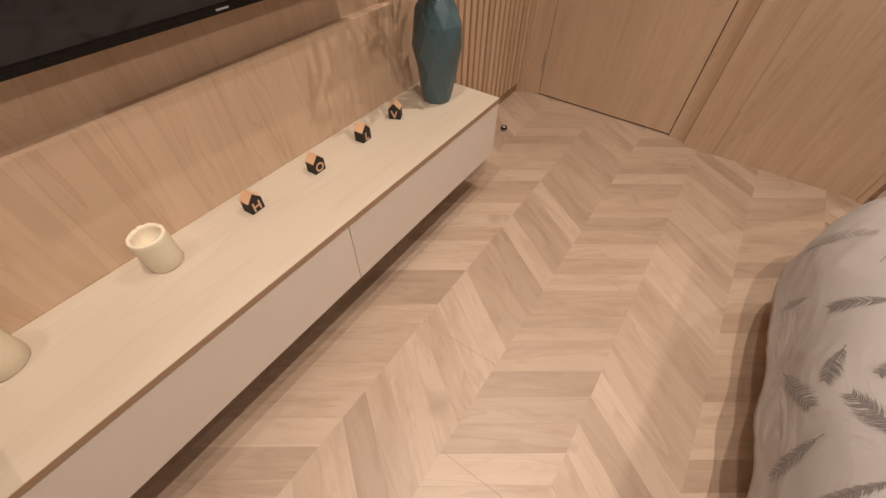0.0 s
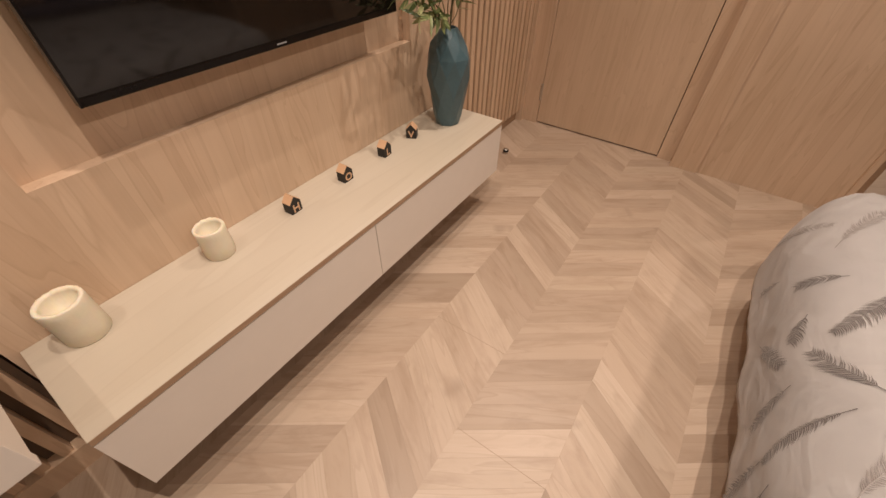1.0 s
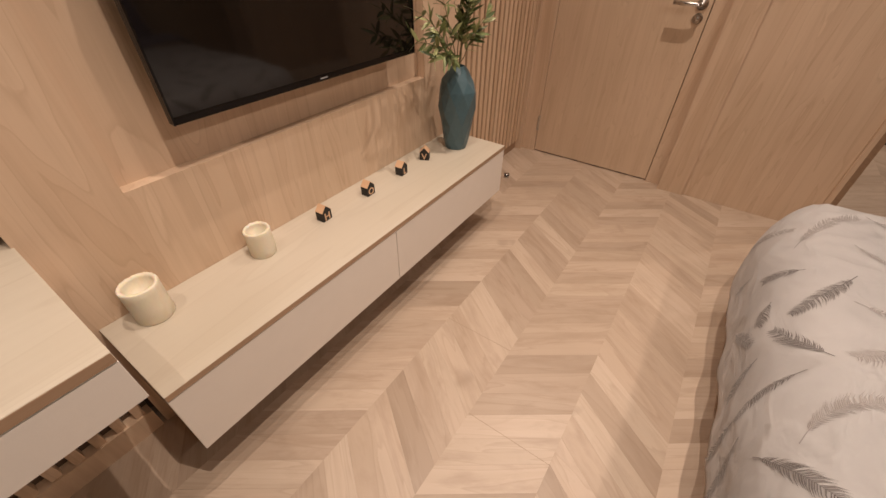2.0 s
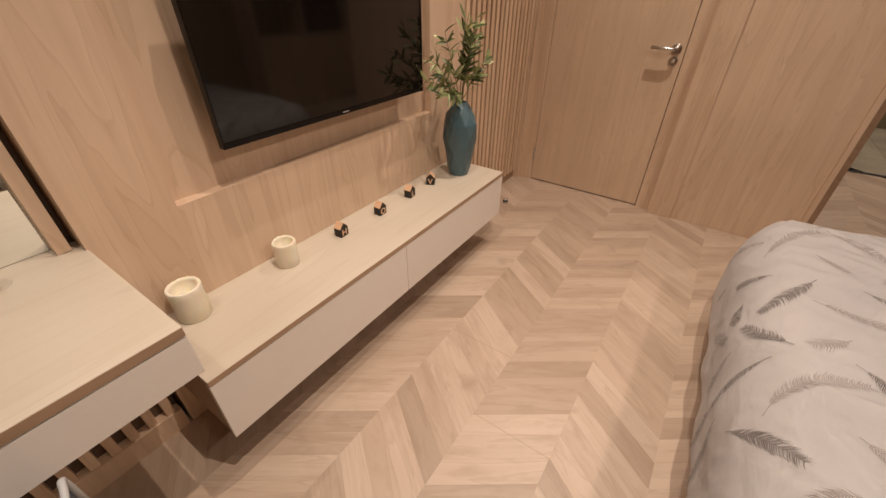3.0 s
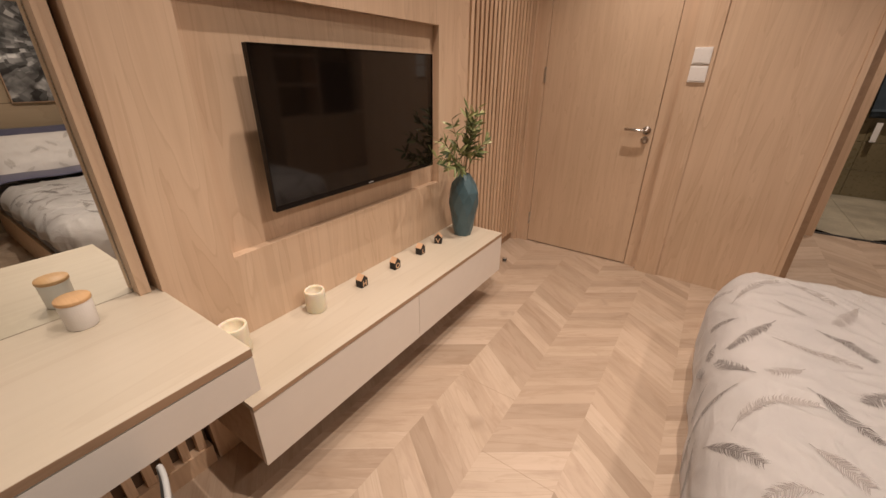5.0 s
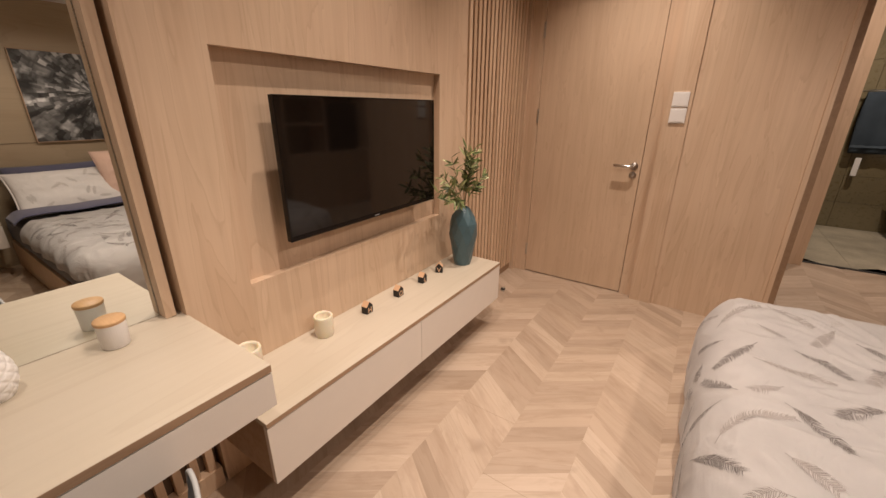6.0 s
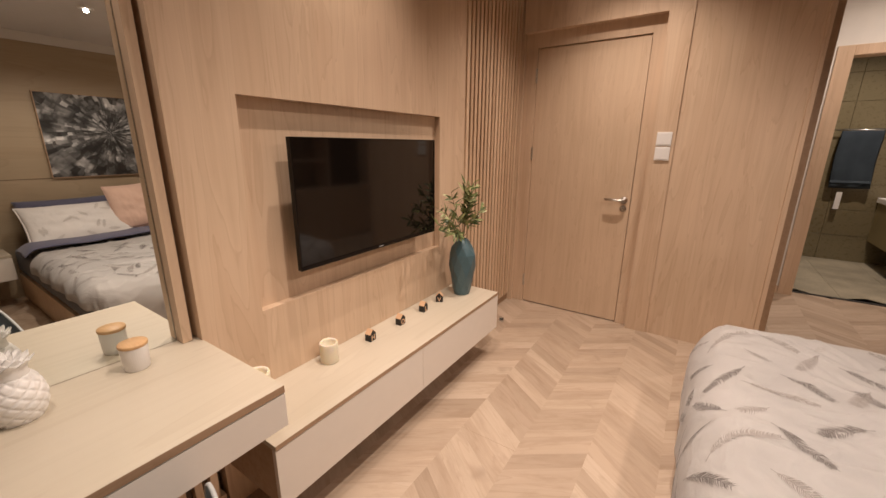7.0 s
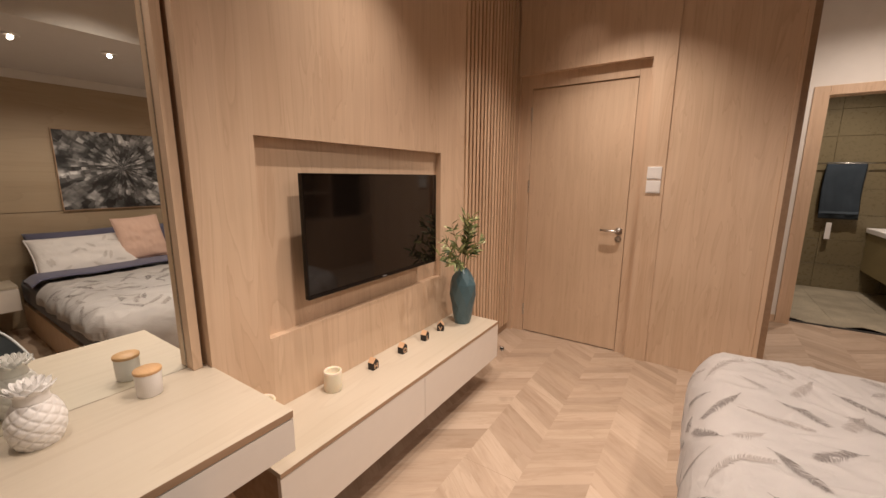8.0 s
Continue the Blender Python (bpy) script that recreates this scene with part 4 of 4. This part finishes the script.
def pillow(name, mat, w, h, thick, loc, rot, label, ruffle=0.0):
    """A filled pillow with pinched corners and creases; flat in x and y, before it is leaned."""
    ob = thing(name, label, name.split("_")[-1], (0, 0, 0))
    ob.matrix_basis = pose(*loc, *rot)
    bm = bmesh.new()
    for side in (1, -1):
        def skin(u, v):
            a, b = 2 * u - 1, 2 * v - 1
            puff = ((1 - abs(a) ** 2.6) * (1 - abs(b) ** 2.6)) ** 0.55
            pinch = 1 - 0.05 * (1 - abs(a) ** 2) - 0.0
            crease = 0.010 * noise.noise((a * 2.2 + w, b * 4 + h, side * 2.0)) + 0.006 * noise.noise((a * 6, b * 7, side + w * 9))
            return Vector((w / 2 * a * (1 - 0.05 * (1 - b * b)), h / 2 * b * pinch, side * (thick * puff + crease * puff)))
        sheet(skin, 36, 28, bm)
    bmesh.ops.remove_doubles(bm, verts=bm.verts[:], dist=0.0004)
    bmesh.ops.recalc_face_normals(bm, faces=bm.faces)
    part("case", bm, mat, ob, "", True)
    if ruffle:
        pts = []
        for q in range(121):
            e = q / 120 * 4
            k, f = int(e) % 4, e % 1
            a, b = ((2 * f - 1, -1), (1, 2 * f - 1), (1 - 2 * f, 1), (-1, 1 - 2 * f))[k]
            pts.append((w / 2 * a * (1 - 0.05 * (1 - b * b)), h / 2 * b * (1 - 0.05 * (1 - a * a)), 0.002 * math.sin(q * 2.1)))
        part("piping", tube(pts, ruffle, 6), mat, ob, "", True)
    return ob


pillow("bed_pillow", NAVY_CLOTH, 0.68, 0.42, 0.07, (2.2, 0.44, 0.645), (90 - 28, 0, -90), "slate blue pillow leaning on the bed head")
pillow("bed_pillow", NAVY_CLOTH, 0.68, 0.42, 0.07, (2.2, 1.27, 0.645), (90 - 28, 0, -90), "slate blue pillow leaning on the bed head")
front_pillow = pillow("bed_pillow", DUVET_CLOTH, 0.7, 0.42, 0.08, (2.0, 0.43, 0.635), (90 - 44, 0, -90), "white feather-print pillow in front of the blue one", 0.006)
pillow("throw_cushion", PINK_CLOTH, 0.38, 0.44, 0.06, (2.0, 0.855, 0.735), (90 - 24, 3, -90), "blush pink creased cushion leaning on the pillows", 0.003)


def pillow_feather(x, y, angle, length, seed):
    """A printed feather on the front pillow."""
    rnd = random.Random(seed)
    bm = bmesh.new()
    for side in (-1, 1):
        for k in range(14):
            u = 0.1 + 0.9 * k / 14
            reach = 0.014 * math.sin(math.pi * (0.08 + 0.85 * u)) * rnd.uniform(0.7, 1.1)
            quad = []
            for a, b in ((u * length, 0.0), (u * length + 0.005, 0.0), (u * length + 0.005 + reach, side * reach), (u * length + reach, side * reach)):
                px, py = x + a * math.cos(angle) - b * math.sin(angle), y + a * math.sin(angle) + b * math.cos(angle)
                fa, fb = px / 0.35, py / 0.21
                puff = max(0.0, (1 - abs(fa) ** 2.6) * (1 - abs(fb) ** 2.6)) ** 0.55
                crease = 0.010 * noise.noise((fa * 2.2 + 0.7, fb * 4 + 0.42, 2.0)) + 0.006 * noise.noise((fa * 6, fb * 7, 1 + 0.7 * 9))
                quad.append(bm.verts.new((px * (1 - 0.05 * (1 - fb * fb)), py * (1 - 0.05 * (1 - fa * fa)), (0.08 + crease) * puff + 0.002)))
            bm.faces.new(quad)
    part("printed_feather", bm, PRINT_FAINT, front_pillow)


for k in range(13):
    pillow_feather(-0.26 + 0.13 * (k % 5), -0.14 + 0.11 * (k // 5), (k * 1.9) % 6.28, 0.09, k)

art = thing("wall_art", "square black and white aerial city print in a thin frame", "picture", (HEAD_X, 0.83, 1.01))
part("canvas", block(-0.02, -0.004, -0.43, 0.43, 0.006, 0.727), CITY, art)
bm = block(-0.026, 0.0, -0.437, -0.43, 0, 0.733)
block(-0.026, 0.0, 0.43, 0.437, 0, 0.733, bm=bm)
block(-0.026, 0.0, -0.43, 0.43, 0, 0.006, bm=bm)
block(-0.026, 0.0, -0.43, 0.43, 0.727, 0.733, bm=bm)
part("frame", bm, EDGE_OAK, art)

night = thing("nightstand", "wall-hung white nightstand with an oak top beside the bed", "nightstand", (HEAD_X, -0.27, 0.24))
part("body", block(-0.32, -0.002, -0.245, 0.245, 0.0, 0.185, 0.002), WHITE_LACQUER, night)
part("top", block(-0.33, -0.002, -0.25, 0.25, 0.186, 0.205, 0.0015), TOP_OAK, night, "pale oak top")
part("drawer_front", block(-0.34, -0.321, -0.248, 0.248, 0.004, 0.18, 0.0015), WHITE_LACQUER, night)

# ---- passage cabinet, seen only in the dark screen ----
tall = thing("tall_cabinet", "tall oak cabinet with open shelves in the passage", "cabinet", (HEAD_X - 0.002, 3.1, 0))
part("body", block(-0.35, 0, -0.7, 0.7, 0, 0.75, 0.002), VENEER, tall)
part("top_box", block(-0.35, 0, -0.7, 0.7, 1.75, 2.35, 0.002), VENEER, tall)
for y in (-0.7, -0.1, 0.68):
    part("upright", block(-0.34, 0, y, y + 0.02, 0.751, 1.749), VENEER, tall)
for z in (1.1, 1.42):
    part("shelf", block(-0.33, 0, -0.679, -0.101, z, z + 0.02), VENEER, tall)
monitor = thing("black_box", "black appliance on the open shelf of the tall cabinet", "appliance", (HEAD_X - 0.18, 3.32, 0.751))
part("case", block(-0.1, 0.1, -0.3, 0.3, 0, 0.62, 0.006), BLACK_SHELL, monitor)

# ---- bathroom things ----
rail = thing("towel_rail", "chrome towel rail on the bathroom wall", "towel rail", (0, BY - 0.004, 1.515))
part("bar", tube([(1.33, -0.06, 0), (2.03, -0.06, 0)], 0.008, 12), SATIN_STEEL, rail, "", True)
for x in (1.33, 2.03):
    part("bracket", tube([(x, 0, 0), (x, -0.068, 0)], 0.011, 12), SATIN_STEEL, rail, "", True)
towel = thing("towel", "slate blue bath towel folded over the rail", "towel", (0, BY - 0.064, 0))


def towel_skin(u, v):
    x = 1.43 + 0.345 * u
    length = 0.66
    z = 1.527 - length * abs(2 * v - 1) ** 1.0 if v < 0.5 else 1.527 - 0.6 * (2 * v - 1)
    y = -0.014 if v < 0.44 else (0.014 if v > 0.56 else -0.014 + 0.028 * (v - 0.44) / 0.12)
    return Vector((x + 0.006 * math.sin(z * 9), y - 0.006 * math.sin(u * 14) * min(1, (1.53 - z) * 4) * (1 if v < 0.5 else 0), z))


bm = sheet(towel_skin, 30, 40)
bmesh.ops.solidify(bm, geom=bm.faces[:], thickness=0.006)
part("cloth", bm, TOWEL_CLOTH, towel, "", True)
part("band", block(1.436, 1.77, -0.028, -0.0225, 0.93, 0.955), TOWEL_CLOTH, towel)
tag = thing("wash_tag", "white paper wash tag below the towel", "tag", (1.55, BY - 0.07, 0.62))
part("card", block(-0.025, 0.025, -0.002, 0.0, 0.0, 0.2, 0.0005), PLASTIC, tag)
vanity = thing("bathroom_vanity", "wall-hung olive vanity with a white basin top", "vanity", (2.398, 5.1, 0))
part("body", block(-0.5, 0, -0.7, 0.72, 0.27, 0.72, 0.003), VANITY_GREEN, vanity)
part("basin_top", block(-0.515, 0, -0.71, 0.725, 0.721, 0.775, 0.006), PORCELAIN, vanity, "white basin top")

# ---- chevron planks, last ----
COLUMN, RISE, PITCH, FIRST = 0.2745, 0.194, 0.0915, -1.157
plank_mesh = {}


def plank(col, sign, y):
    """One plank across a column, rising by RISE to either side."""
    if sign not in plank_mesh:
        bm = bmesh.new()
        w, g = COLUMN / 2, 0.00008
        long_way = Vector((COLUMN, sign * RISE, 0)).normalized()
        corners = [(-w, -RISE / 2 * sign + g), (w, RISE / 2 * sign + g), (w, RISE / 2 * sign + PITCH - g), (-w, -RISE / 2 * sign + PITCH - g)]
        mid = Vector((0, PITCH / 2, 0))
        turn = Matrix.Rotation(-math.atan2(long_way.y, long_way.x), 4, "Z")
        levels = []
        for z, k in ((-0.008, 1.0), (-0.00025, 1.0), (0.0, 0.0)):
            ring = []
            for a, b in corners:
                p = Vector((a, b, z))
                inset = (p - mid)
                inset.z = 0
                q = p - inset.normalized() * (0.00025 if k == 0.0 else 0.0)
                ring.append(bm.verts.new(turn @ q))
            levels.append(ring)
        for lo, hi in zip(levels, levels[1:]):
            for i in range(4):
                bm.faces.new((lo[i], lo[(i + 1) % 4], hi[(i + 1) % 4], hi[i]))
        bm.faces.new(levels[-1])
        ob = part("plank", bm, PLANK, floor_ob)
        plank_mesh[sign] = ob.data
    else:
        ob = new("plank", plank_mesh[sign])
        ob.parent = floor_ob
    ob.matrix_basis = pose(FIRST + COLUMN * (col + 0.5), y, 0, 0, 0, math.degrees(math.atan2(sign * RISE, COLUMN)))


floor_ob = scene.objects["floor"]
for col in range(12):
    sign = 1 if col % 2 == 1 else -1
    x = FIRST + COLUMN * (col + 0.5)
    lo, hi = (-0.95, 2.6) if x < 0.45 else (2.0, 4.05)
    k = math.ceil((lo - 0.05) / PITCH)
    while k * PITCH < hi:
        plank(col, sign, k * PITCH + 0.0555)
        k += 1
# the planks under the bed and behind the dressing table, in one mesh
bm = bmesh.new()
for col in range(13):
    sign = 1 if col % 2 == 1 else -1
    x = FIRST + COLUMN * (col + 0.5)
    lo, hi = (BACK_Y, -0.96) if x < 0.45 else (BACK_Y, 2.0)
    k = math.ceil((lo - 0.05) / PITCH)
    while k * PITCH + 0.11 < hi:
        y = k * PITCH + 0.0555
        ring = []
        for z in (-0.008, 0.0):
            ring.append([bm.verts.new((x + a * COLUMN / 2, y + a * sign * RISE / 2 + b * (PITCH - 0.0004), z)) for a, b in ((-1, 0), (1, 0), (1, 1), (-1, 1))])
        bm.faces.new(ring[1])
        for n in range(4):
            bm.faces.new((ring[0][n], ring[0][(n + 1) % 4], ring[1][(n + 1) % 4], ring[1][n]))
        k += 1
tagged(part("planks", bm, PLANK_REST, floor_ob), kind="stuff")
for x0, x1, y in ((FIRST + 3 * COLUMN, FIRST + 4 * COLUMN, 0.515), (FIRST + 2 * COLUMN, FIRST + 3 * COLUMN, 0.807)):
    part("board_seam", block(x0, x1, y, y + 0.0014, -0.004, 0.0003), SUBFLOOR, floor_ob)
